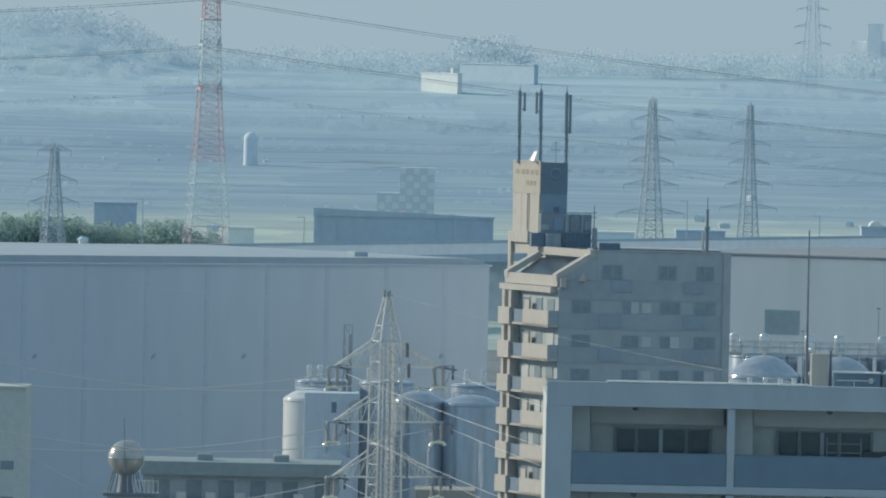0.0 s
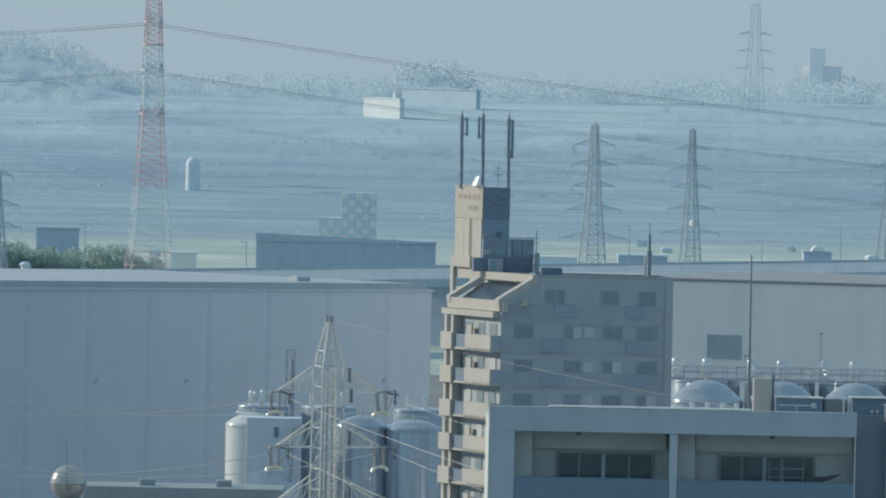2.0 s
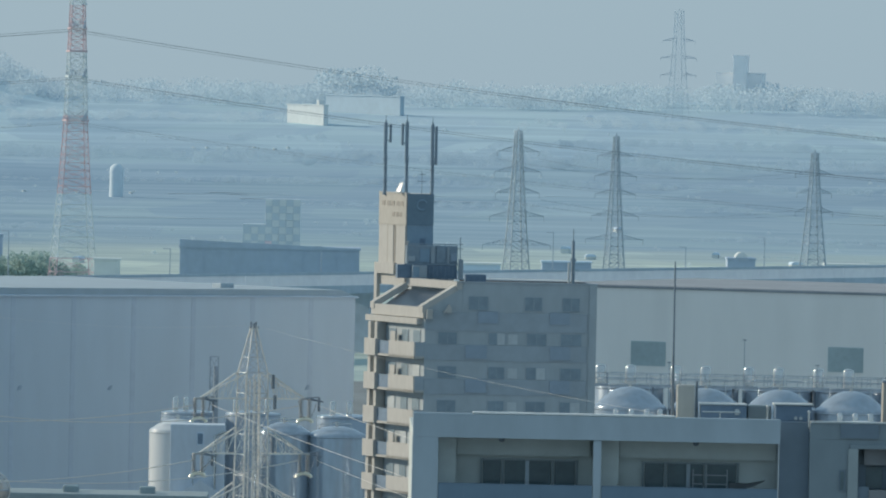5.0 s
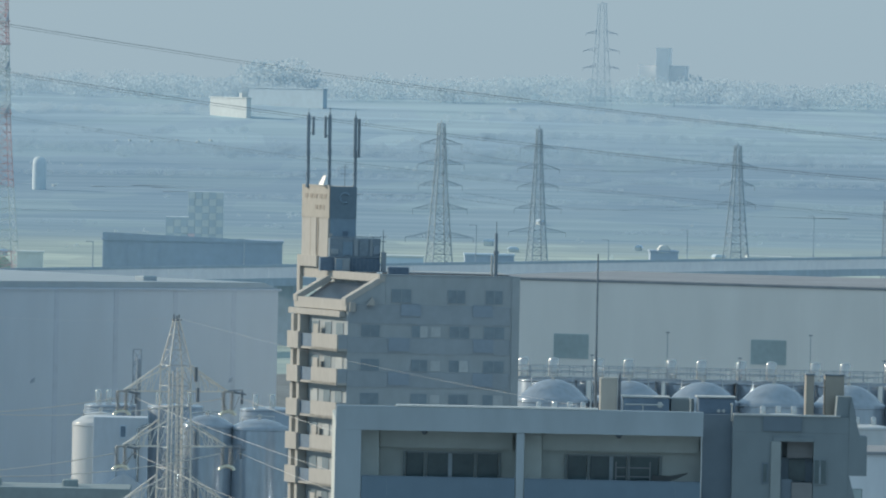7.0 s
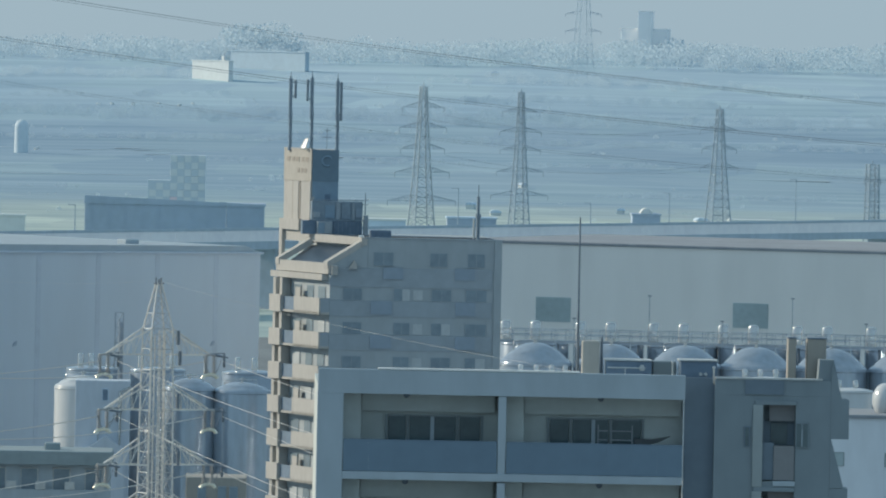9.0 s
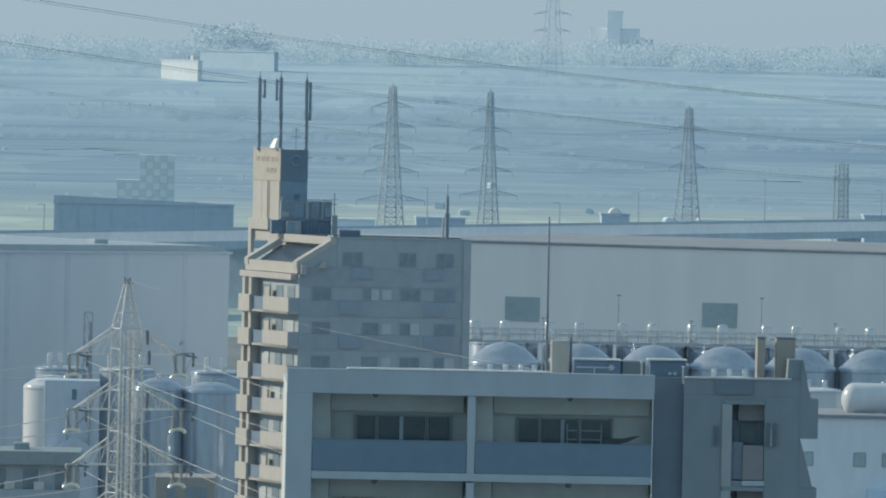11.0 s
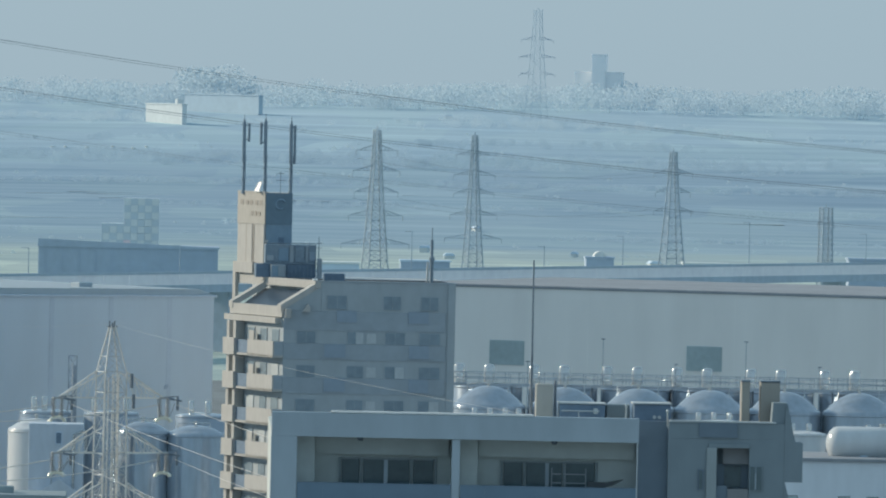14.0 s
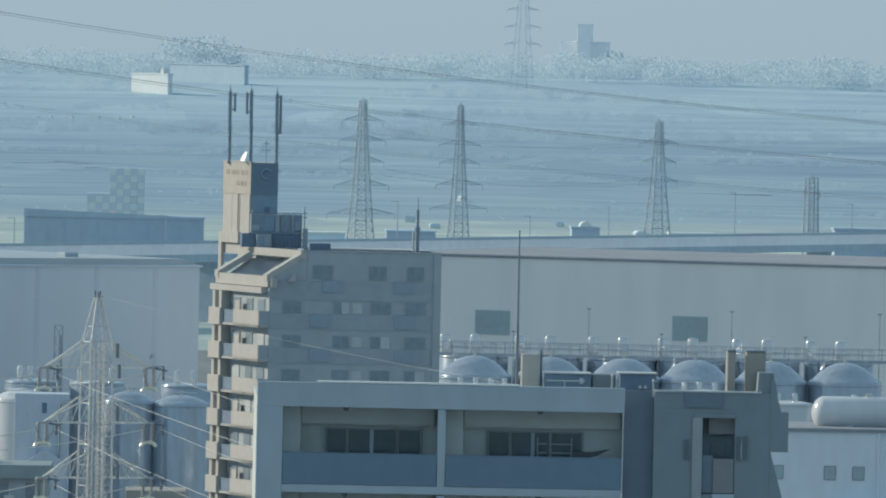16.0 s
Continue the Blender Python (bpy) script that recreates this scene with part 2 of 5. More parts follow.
def field_material():
    m = bpy.data.materials.new("hazed_fields_and_paddies")
    m.use_nodes = True
    n, link = m.node_tree.nodes, m.node_tree.links.new
    b = n["Principled BSDF"]
    b.inputs["Roughness"].default_value = 0.9
    b.inputs["Specular IOR Level"].default_value = 0.1
    g = n.new("ShaderNodeNewGeometry")

    def noise_at(sx, sy, detail=3):
        mp = n.new("ShaderNodeMapping")
        mp.inputs["Scale"].default_value = (1 / sx, 1 / sy, 0.0)
        link(g.outputs["Position"], mp.inputs["Vector"])
        t = n.new("ShaderNodeTexNoise")
        t.inputs["Scale"].default_value, t.inputs["Detail"].default_value = 1.0, detail
        link(mp.outputs["Vector"], t.inputs["Vector"])
        return t.outputs["Fac"]

    def ramp(v, stops):
        r = n.new("ShaderNodeValToRGB")
        e = r.color_ramp.elements
        while len(e) < len(stops):
            e.new(0.5)
        for el, (p, c) in zip(e, stops):
            el.position, el.color = p, (*c, 1)
        link(v, r.inputs["Fac"])
        return r.outputs["Color"]

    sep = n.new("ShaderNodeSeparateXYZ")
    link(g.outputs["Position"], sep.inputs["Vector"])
    # distance along y drives the haze painted into the field colour
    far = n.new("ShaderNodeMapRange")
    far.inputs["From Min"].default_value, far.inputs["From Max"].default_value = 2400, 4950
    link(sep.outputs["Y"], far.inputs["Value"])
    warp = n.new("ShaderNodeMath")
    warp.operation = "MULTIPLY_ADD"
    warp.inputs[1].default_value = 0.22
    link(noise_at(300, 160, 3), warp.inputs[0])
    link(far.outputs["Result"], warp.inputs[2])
    # greener stops are land, the bluer and paler far ones painted haze
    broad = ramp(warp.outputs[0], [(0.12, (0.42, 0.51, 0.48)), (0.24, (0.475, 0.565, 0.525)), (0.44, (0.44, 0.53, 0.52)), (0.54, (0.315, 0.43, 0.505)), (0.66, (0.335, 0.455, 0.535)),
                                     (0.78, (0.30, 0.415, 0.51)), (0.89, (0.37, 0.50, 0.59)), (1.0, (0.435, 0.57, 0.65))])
    strips = ramp(noise_at(190, 24, 5), [(0.33, (0.78, 0.83, 0.87)), (0.45, (0.92, 0.94, 0.96)), (0.56, (1.0, 1.0, 1.0)), (0.68, (1.15, 1.13, 1.11))])
    mix = n.new("ShaderNodeMix")
    mix.data_type, mix.blend_type = "RGBA", "MULTIPLY"
    mix.inputs["Factor"].default_value = 1.0
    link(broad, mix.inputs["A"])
    link(strips, mix.inputs["B"])
    parcel = n.new("ShaderNodeTexVoronoi")
    pm = n.new("ShaderNodeMapping")
    pm.inputs["Scale"].default_value = (1 / 38, 1 / 110, 0.0)
    link(g.outputs["Position"], pm.inputs["Vector"])
    link(pm.outputs["Vector"], parcel.inputs["Vector"])
    parcel.inputs["Scale"].default_value = 1.0
    sep2 = n.new("ShaderNodeSeparateColor")
    link(parcel.outputs["Color"], sep2.inputs["Color"])
    tint = ramp(sep2.outputs["Red"], [(0.0, (0.90, 0.93, 0.96)), (0.5, (1.0, 1.0, 1.0)), (0.85, (1.02, 1.03, 1.0)), (1.0, (1.12, 1.11, 1.08))])
    mix2 = n.new("ShaderNodeMix")
    mix2.data_type, mix2.blend_type = "RGBA", "MULTIPLY"
    mix2.inputs["Factor"].default_value = 1.0
    link(mix.outputs["Result"], mix2.inputs["A"])
    link(tint, mix2.inputs["B"])
    link(mix2.outputs["Result"], b.inputs["Base Color"])
    return m


def foliage(name, colour, vary=0.05, size=20):
    """Leaves that let half of the light through."""
    m = material(name, colour, 0.95, vary=vary, size=size, spec=0.05)
    n, link = m.node_tree.nodes, m.node_tree.links.new
    tr, mx = n.new("ShaderNodeBsdfTranslucent"), n.new("ShaderNodeMixShader")
    link(n["Color Ramp"].outputs["Color"], tr.inputs["Color"])
    mx.inputs["Fac"].default_value = 0.5
    link(n["Principled BSDF"].outputs["BSDF"], mx.inputs[1])
    link(tr.outputs["BSDF"], mx.inputs[2])
    link(mx.outputs["Shader"], n["Material Output"].inputs["Surface"])
    return m


M_FIELD = field_material()
M_NEARGROUND = material("grey_town_ground", (0.22, 0.25, 0.26), 0.9, vary=0.2, size=12)
# leaf colours lifted well above real green to hold the distance haze
M_WOOD = foliage("hazed_wood_foliage", (0.55, 0.67, 0.74), 0.02, 30)
M_TREE = foliage("hazed_tree_foliage", (0.37, 0.49, 0.47), 0.06, 6)
# distance haze is painted into these far base colours: paler, bluer, flatter
M_FARWALL = material("hazed_far_wall", (0.70, 0.75, 0.75), 0.8, vary=0.05, size=6)
M_FARGREY = material("hazed_blue_grey_wall", (0.58, 0.71, 0.83), 0.85, vary=0.05, size=10)
M_SHED = material("hazed_shed_cladding", (0.41, 0.51, 0.625), 0.8, vary=0.06, size=6)
M_ROAD = material("lavender_sound_barrier", (0.86, 0.85, 0.91), 0.8, vary=0.05, size=5)
M_ROADDARK = material("grey_concrete_deck", (0.42, 0.51, 0.60), 0.85, vary=0.08, size=5)
# tower red and white muted towards the haze colour
M_RED = material("hazed_red_paint", (0.60, 0.46, 0.50), 0.7, vary=0.08, size=2)
M_WHITE = material("hazed_white_paint", (0.60, 0.69, 0.73), 0.7, vary=0.08, size=2)
M_SKYLINE = material("hazed_skyline_wall", (0.93, 0.95, 0.95), 0.85, vary=0.03, size=10)
M_HAZEPALE = material("hazed_pale_blue", (0.46, 0.58, 0.655), 0.8, vary=0.05, size=10)
M_FARSTEEL = material("hazed_grey_steel", (0.36, 0.45, 0.53), 0.7, vary=0.1, size=2)
# lit copy of the far steel: sunlight on the legs put into colour
M_FARBRIGHT = material("sunlit_copy_far_steel", (0.48, 0.55, 0.60), 0.45, 0.3, vary=0.15, size=2)

land = Shape()
xs = [-2600, -1500, -900, -600] + [-500 + 25 * i for i in range(53)] + [950, 1300, 1900, 2600]
ys = [-600, 0, 300, 700, 1100, 1500, 1900, 2300, 2700, 3100, 3500] + [3600 + 34 * i for i in range(41)]
land.add([(x, y, rise(x, y)) for y in ys for x in xs], [(j * len(xs) + i, j * len(xs) + i + 1, (j + 1) * len(xs) + i + 1, (j + 1) * len(xs) + i) for j in range(len(ys) - 1) for i in range(len(xs) - 1)], True)
solid("ground", land, M_FIELD, "fields and paddies, hazed paler in colour towards the wooded upland", "ground", kind="structure")
solid("town_ground", Shape().box(-500, 600, -300, 1900, -1, 0.05), M_NEARGROUND, "grey paved ground of the industrial town", "ground", kind="structure")


def clump(s, rng, x, y, z, r, h, n=46, leaf=1.0):
    """A crown of many small leaning leaf faces."""
    for _ in range(n):
        a, q, e = rng.uniform(0, 6.283), r * math.sqrt(rng.random()), rng.random()
        w = (1.0 - 0.75 * abs(e - 0.4)) * q
        c = Vector((x + w * math.cos(a), y + w * math.sin(a), z + h * e * (1 - 0.25 * q / r)))
        k = r * leaf * rng.uniform(0.07, 0.16)
        u = Vector((rng.uniform(-1, 1), rng.uniform(-1, 1), rng.uniform(-0.5, 0.5))).normalized() * k
        v = Vector((rng.uniform(-0.5, 0.5), rng.uniform(-0.5, 0.5), rng.uniform(0.5, 1))).normalized() * k
        s.add([c - u - v * 0.6, c + u - v * 0.8, c + u * 0.6 + v, c - u * 0.7 + v * 0.8], [(0, 1, 2, 3)])


def belt(name, label, x0, x1, y, deep, height, count, mat, seed, gaps=0.0):
    rng = random.Random(seed)
    s = Shape()
    for _ in range(count):
        x = rng.uniform(x0, x1)
        if gaps and noise.noise((x / 40, seed * 3.1, 0)) < gaps - 0.5:
            continue
        yy = y + rng.uniform(0, deep)
        h = height * rng.uniform(0.6, 1.1) * (1 + 0.35 * noise.noise((x / 25, seed, 0)))
        clump(s, rng, x, yy, rise(x, yy) - 0.5, h * rng.uniform(0.4, 0.7), h, 220, 0.62)
    return solid(name, s, mat, label, "woods", kind="stuff")


def wood(label, x0, x1, y0, y1, height, mat, seed, count, cut=-1.0, leaves=240):
    """A wood of many crowns, each a cloud of small leaf faces turned mostly to the camera, which evens their
    brightness; it thins out where the noise falls below cut.
    """
    rng = np.random.default_rng(seed)
    spots = []
    for x, y in zip(rng.uniform(x0, x1, count), rng.uniform(y0, y1, count)):
        stand = noise.noise((x / 120, y / 60, seed)) + 0.35 * noise.noise((x / 32, y / 30, seed + 5))
        if stand > cut:
            h = height * (0.72 + 0.35 * noise.noise((x / 50, 0, seed + 9)) + 0.25 * rng.random()) * min(1.0, 0.5 + 2 * (stand - cut))
            spots.append((x, y, rise(x, y) - 0.4, h))
    t = np.repeat(np.array(spots), leaves, axis=0)
    n = len(t)
    d = rng.normal(size=(n, 3))
    d *= (rng.random(n) ** 0.4 / np.linalg.norm(d, axis=1))[:, None]
    c = t[:, :3] + d * np.stack([t[:, 3] * 0.75, t[:, 3] * 0.6, t[:, 3] * 0.48], 1)
    c[:, 2] += t[:, 3] * 0.5
    k = (t[:, 3] * rng.uniform(0.016, 0.036, n))[:, None]
    u = np.array((1.0, 0.0, 0.0)) + rng.normal(size=(n, 3)) * 0.28
    u *= k / np.linalg.norm(u, axis=1)[:, None]
    v = np.array((0.0, 0.0, 1.0)) + rng.normal(size=(n, 3)) * 0.28
    v *= k / np.linalg.norm(v, axis=1)[:, None]
    s = Shape()
    s.v = np.stack([c - u - v, c + u - 0.8 * v, c + 0.7 * u + v, c - 0.8 * u + 0.9 * v], 1).reshape(-1, 3).tolist()
    s.f = np.arange(4 * n).reshape(-1, 4).tolist()
    s.s = [False] * n
    return solid("far_woods", s, mat, label, "woods", kind="stuff")


# paler than the nearer woods: more haze painted into the leaves
M_BUSH = foliage("hazed_bush_foliage", (0.62, 0.73, 0.78), 0.03, 20)
M_WOODFAR = foliage("hazed_far_foliage", (0.65, 0.75, 0.80), 0.012, 30)
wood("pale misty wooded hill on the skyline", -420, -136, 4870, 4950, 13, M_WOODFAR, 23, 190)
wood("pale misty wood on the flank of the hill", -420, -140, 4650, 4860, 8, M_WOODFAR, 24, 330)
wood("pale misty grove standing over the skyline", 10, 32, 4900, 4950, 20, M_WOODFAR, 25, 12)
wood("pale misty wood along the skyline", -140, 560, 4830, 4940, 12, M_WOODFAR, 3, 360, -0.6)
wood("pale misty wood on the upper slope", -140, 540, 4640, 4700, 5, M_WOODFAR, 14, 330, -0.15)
wood("wood on the upland slope, haze in its leaf colour", -300, 520, 4470, 4520, 4.5, M_WOOD, 4, 380, -0.05)
wood("broad wood below the upland, haze in its leaf colour", -300, 500, 4270, 4360, 6, M_WOOD, 5, 480, -0.25)
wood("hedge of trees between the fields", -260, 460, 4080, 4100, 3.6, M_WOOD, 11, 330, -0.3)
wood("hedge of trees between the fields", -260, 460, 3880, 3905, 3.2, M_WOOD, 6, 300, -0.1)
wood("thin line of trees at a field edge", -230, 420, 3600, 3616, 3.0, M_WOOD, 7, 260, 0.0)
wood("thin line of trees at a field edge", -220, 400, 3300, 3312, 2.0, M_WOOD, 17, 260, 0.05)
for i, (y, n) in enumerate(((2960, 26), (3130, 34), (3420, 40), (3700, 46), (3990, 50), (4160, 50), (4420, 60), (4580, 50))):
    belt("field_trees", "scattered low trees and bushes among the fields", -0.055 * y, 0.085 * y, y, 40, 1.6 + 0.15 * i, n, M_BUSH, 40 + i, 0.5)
belt("roadside_trees", "green roadside trees beyond the warehouse", -140, -72, 2780, 18, 8.0, 110, M_TREE, 8)
belt("roadside_trees", "low green shrubs beyond the warehouse", -80, -62, 2780, 18, 5.5, 30, M_TREE, 9)
belt("roadside_trees", "low trees in front of the far fields", 66, 110, 2850, 14, 3.5, 34, M_TREE, 10, 0.3)


# ---- balcony building ----
FB = thing("balcony_apartment_block", "blue-grey apartment block with frosted glass balconies", "apartment building", (0, 341, 0))
STOREY, TOP = 2.92, 45.78
body = Shape()
body.box(3.62, 15.98, 1.75, 14, 0, 45.95)
part("wall", body, M_INNER, FB, "cream rear wall of the balconies")
# the shade inside the recess is put into this strip's dark colour
side = Shape()
side.box(15.99, 16.975, 0.9, 1.2, 0, 46.5)
part("wall", side, M_SIDE, FB, "recessed wall strip, recess shade in its dark colour")
for x0, x1, y0, y1, z0, z1 in ((16.98, 18.62, 0.5, 14, 0, 45.95), (19.72, 20.9, 0.5, 14, 0, 45.95), (18.62, 19.72, 0.5, 14, 45.65, 45.95), (18.62, 19.72, 1.2, 14, 0, 45.65), (16.98, 20.9, 0.5, 0.8, 45.954, 46.5)):
    part("wall", Shape().box(x0, x1, y0, y1, z0, z1), M_GREYWALL, FB, "grey tiled wing wall")
pier = Shape()
pier.slab(3.59, 4.46, 0, 1.75, 0, TOP - 0.004, 0.002)
part("pier", pier, M_FASCIA, FB, "pale blue-grey end pier")
fascia = Shape()
fascia.slab(3.59, 15.96, 0.0, 0.35, TOP, 46.6, 0.02)
part("fascia", fascia, M_FASCIA, FB, "pale blue-grey roof fascia")
# painted highlight: white strip only where sun catches the roof edge
cap = Shape()
cap.slab(5.6, 12.4, -0.02, 0.37, 46.604, 46.66, 0.01)
part("coping", cap, M_BRIGHTWHITE, FB, "white strip standing in for the sunlit roof edge")
part("roof", Shape().box(4.46, 15.96, 0.35, 1.75, 45.80, 45.96), M_FASCIA, FB)
rail_panel = {}
for k in range(15):
    z = TOP - STOREY * k
    if z < 4:
        break
    # floor slab below this balcony
    part("balcony_slab", Shape().slab(4.46, 15.9, 0.0, 1.75, z - 2.88, z - 2.62, 0.02), M_FASCIA, FB)
    part("column", Shape().slab(9.68, 9.95, 0.05, 0.40, z - 2.62, z, 0.012), M_FASCIA, FB)
    part("partition", Shape().box(9.72, 9.91, 0.40, 1.75, z - 2.62, z), M_INNER, FB)
    for x in (4.46, 9.95):
        part("wing_wall", Shape().slab(x, x + 0.62, 0.95, 1.75, z - 2.62, z - 0.004, 0.01), M_INNER, FB)
    for x0, x1 in ((5.1, 9.6), (10.6, 15.9)):
        part("beam", Shape().slab(x0, x1, 1.45, 1.75, z - 0.62, z - 0.004, 0.01), M_INNER, FB)
    for x in (6.6, 13.15):
        s = Shape().rod((x, 0.7, z), (x, 0.7, z - 0.07), 0.11, n=10).turned([(0.10, -0.07), (0.07, -0.13), (0.001, -0.15)], 10, (x, 0.7, z))
        part("soffit_lamp", s, M_DARKSTEEL, FB, "small round soffit lamp")
    for x0, x1, n in ((4.48, 9.66, 6), (9.97, 15.9, 7)):
        w = (x1 - x0) / n
        if w not in rail_panel:
            rail_panel[w] = Shape().slab(0.001, w - 0.001, 0.03, 0.05, 0, 1.04, 0.001).mesh("panel", M_GLASSRAIL)
        for i in range(n):
            part("glass_panel", rail_panel[w], None, FB, at=(x0 + i * w, 0, z - 2.60))
        part("handrail", Shape().slab(x0, x1, 0.02, 0.07, z - 1.56, z - 1.53, 0.008), M_BLUEBOX, FB)
    for x0, x1, cuts in ((5.95, 9.18, (6.67, 7.50, 8.36)), (11.42, 14.62, (12.18, 12.95, 13.52))):
        z0, z1 = z - 2.6, z - 0.80
        wob = part("window", Shape().box(x0 - 0.05, x1 + 0.05, 1.655, 1.75, z1, z1 + 0.06), M_FRAME, FB, "aluminium sliding window")
        for x in (x0, *cuts, x1):
            light = x == cuts[1]
            r = 0.065 if light else 0.04
            part("mullion", Shape().box(x - r, x + r, 1.66, 1.75, z0, z1), M_FASCIA if light else M_FRAME, wob)
        edges = (x0, *cuts, x1)
        for a, b in zip(edges, edges[1:]):
            part("pane", Shape().box(a + 0.066, b - 0.066, 1.70, 1.745, z0, z1), M_PANE, wob)
    # loose white rack bars seen in the second bay, top storey only
    if k == 0:
        rack = Shape()
        for x in (13.1, 13.55, 14.25):
            rack.box(x - 0.02, x + 0.02, 1.3, 1.34, z - 2.62, z - 0.95)
        for h in (1.15, 1.45):
            rack.box(13.1, 14.25, 1.3, 1.34, z - h - 0.02, z - h + 0.02)
        solid("drying_rack", rack, M_RACK, "white laundry rack standing on the balcony", "rack", (0, 341, 0))
        cover = Shape()
        cover.prism([(14.3, z - 1.56), (14.3, z - 1.36), (14.9, z - 1.38), (15.5, z - 1.27), (15.1, z - 1.48), (14.8, z - 1.56)], 0.45, 0.9)
        cover.rod((14.75, 0.68, z - 2.62), (14.75, 0.68, z - 1.5), 0.04)
        solid("folded_parasol", cover, M_MATTDARK, "dark folded parasol on the balcony", "parasol", (0, 341, 0))
    # bay of the wing
    zb = z
    part("bay_reveal", Shape().slab(18.28, 18.62, 0.42, 0.5, zb - 2.9, zb - 0.13, 0.015), M_REVEAL, FB, "pale reveal beside the bay")
    part("bay_lintel", Shape().slab(18.34, 19.74, 0.43, 0.5, zb - 0.126, zb + 0.02, 0.015), M_GREYWALL, FB)
    part("bay_header", Shape().box(18.85, 19.72, 0.85, 0.95, zb - 0.68, zb - 0.13), M_UMBER, FB, "brown header panel")
    wb = part("window", Shape().box(18.62, 19.72, 1.10, 1.2, zb - 1.5, zb - 0.68), M_SIDE, FB)
    part("pane", Shape().box(18.92, 19.48, 1.07, 1.1, zb - 1.46, zb - 0.74), M_PANE, wb)
    part("bay_rail", Shape().box(18.62, 19.0, 0.56, 0.62, zb - 2.66, zb - 1.4), M_SIDE, FB)
    part("bay_parapet", Shape().slab(19.0, 19.70, 0.46, 0.58, zb - 2.66, zb - 1.5, 0.02), M_UMBER, FB, "brownish bay parapet")
    part("bay_floor", Shape().box(18.62, 19.72, 0.5, 1.2, zb - 2.9, zb - 2.7), M_GREYWALL, FB)
    part("bay_sill", Shape().slab(18.98, 19.74, 0.42, 0.5, zb - 2.86, zb - 2.69, 0.015), M_FASCIA, FB)
    wc = part("window", Shape().box(19.73, 20.17, 0.45, 0.5, zb - 1.56, zb - 0.7), M_GREYWALL, FB)
    for x, w in ((19.76, 0.15), (19.98, 0.16)):
        part("pane", Shape().box(x, x + w, 0.43, 0.45, zb - 1.52, zb - 0.74), M_PANE, wc)
    part("mullion", Shape().box(19.925, 19.965, 0.42, 0.45, zb - 1.5, zb - 0.95), M_FASCIA, wc)
    wd = part("window", Shape().box(17.99, 18.19, 0.46, 0.5, zb - 1.56, zb - 0.86), M_SIDE, FB)
    part("pane", Shape().box(18.03, 18.15, 0.44, 0.46, zb - 1.52, zb - 0.9), M_PANE, wd)
    # raked fin of each storey
    crest = [(21.52, zb + 0.08), (21.28, zb + 0.08), (20.95, zb + 1.35), (20.905, zb + 0.9)] if k == 0 else [(21.52, zb + 0.01), (20.905, zb + 0.01)]
    fin = Shape().prism([(20.905, zb - 2.9), (21.38, zb - 2.9), (20.93, zb - 1.24), (21.52, zb - 1.24)] + crest, 0.5, 2.0)
    part("fin", fin, M_GREYWALL, FB, "raked grey side fin")
roof_line = Shape().slab(17.0, 20.6, 0.45, 0.8, 46.504, 46.56, 0.01)
part("coping", roof_line, M_LIGHTBOX, FB)
part("dark_panel", Shape().box(18.0, 19.3, 0.44, 0.5, 46.0, 46.49), M_SIDE, FB)


def on_roof(name, shape, mat, label, category):
    return solid(name, shape, mat, label, category, (0, 341, 0))


mast = thing("lightning_mast", "slim grey lightning mast on the roof", "mast", (12.41, 344, 45.95))
part("pole", Shape().rod((0, 0, 0), (0, 0, 2.6), 0.05, 0.045).rod((0, 0, 2.6), (0, 0, 5.85), 0.04, 0.025), M_DARKSTEEL, mast)
part("base", Shape().slab(-0.12, 0.12, -0.12, 0.12, 0, 0.25), M_DARKSTEEL, mast)
part("clamp", Shape().rod((0, 0, 0.9), (0, 0, 1.0), 0.06), M_DARKSTEEL, mast)
on_roof("roof_cabinet", Shape().slab(12.55, 13.15, 2.5, 3.3, 45.95, 47.62, 0.03), M_CROWN, "beige roof cabinet beside the mast", "cabinet")
on_roof("roof_pipe", Shape().rod((13.22, 2.7, 45.95), (13.22, 2.7, 47.75), 0.045), M_DARKSTEEL, "dark vent pipe on the roof", "pipe")
unit = on_roof("roof_plant_unit", Shape().slab(13.35, 14.9, 2.2, 3.6, 45.95, 46.98, 0.03), M_BLUEBOX, "blue rooftop plant unit with pale top", "plant unit")
part("lid", Shape().slab(13.32, 14.93, 2.15, 3.65, 46.984, 47.02, 0.01), M_LIGHTBOX, unit)
part("frame", Shape().rod((13.4, 2.1, 46.75), (14.7, 2.1, 46.75), 0.025).rod((14.0, 2.1, 45.95), (14.0, 2.1, 46.75), 0.02), M_LIGHTBOX, unit)
part("panel", Shape().slab(14.5, 14.65, 2.12, 2.19, 46.66, 46.85), M_LIGHTBOX, unit)
on_roof("roof_box", Shape().slab(14.95, 15.75, 2.6, 3.4, 45.95, 46.98, 0.03), M_FRAME, "pale roof box beside the plant unit", "box")
u2 = on_roof("roof_plant_unit", Shape().slab(15.85, 17.1, 1.8, 3.0, 45.95, 47.03, 0.03), M_BLUEBOX, "dark blue rooftop unit with light vents", "plant unit")
part("lid", Shape().slab(15.8, 17.14, 1.75, 3.05, 47.034, 47.08, 0.01), M_LIGHTBOX, u2)
for x in (16.55, 16.72):
    part("vent", Shape().rod((x, 1.74, 46.6), (x, 1.8, 46.6), 0.06, n=10), M_LIGHTBOX, u2)
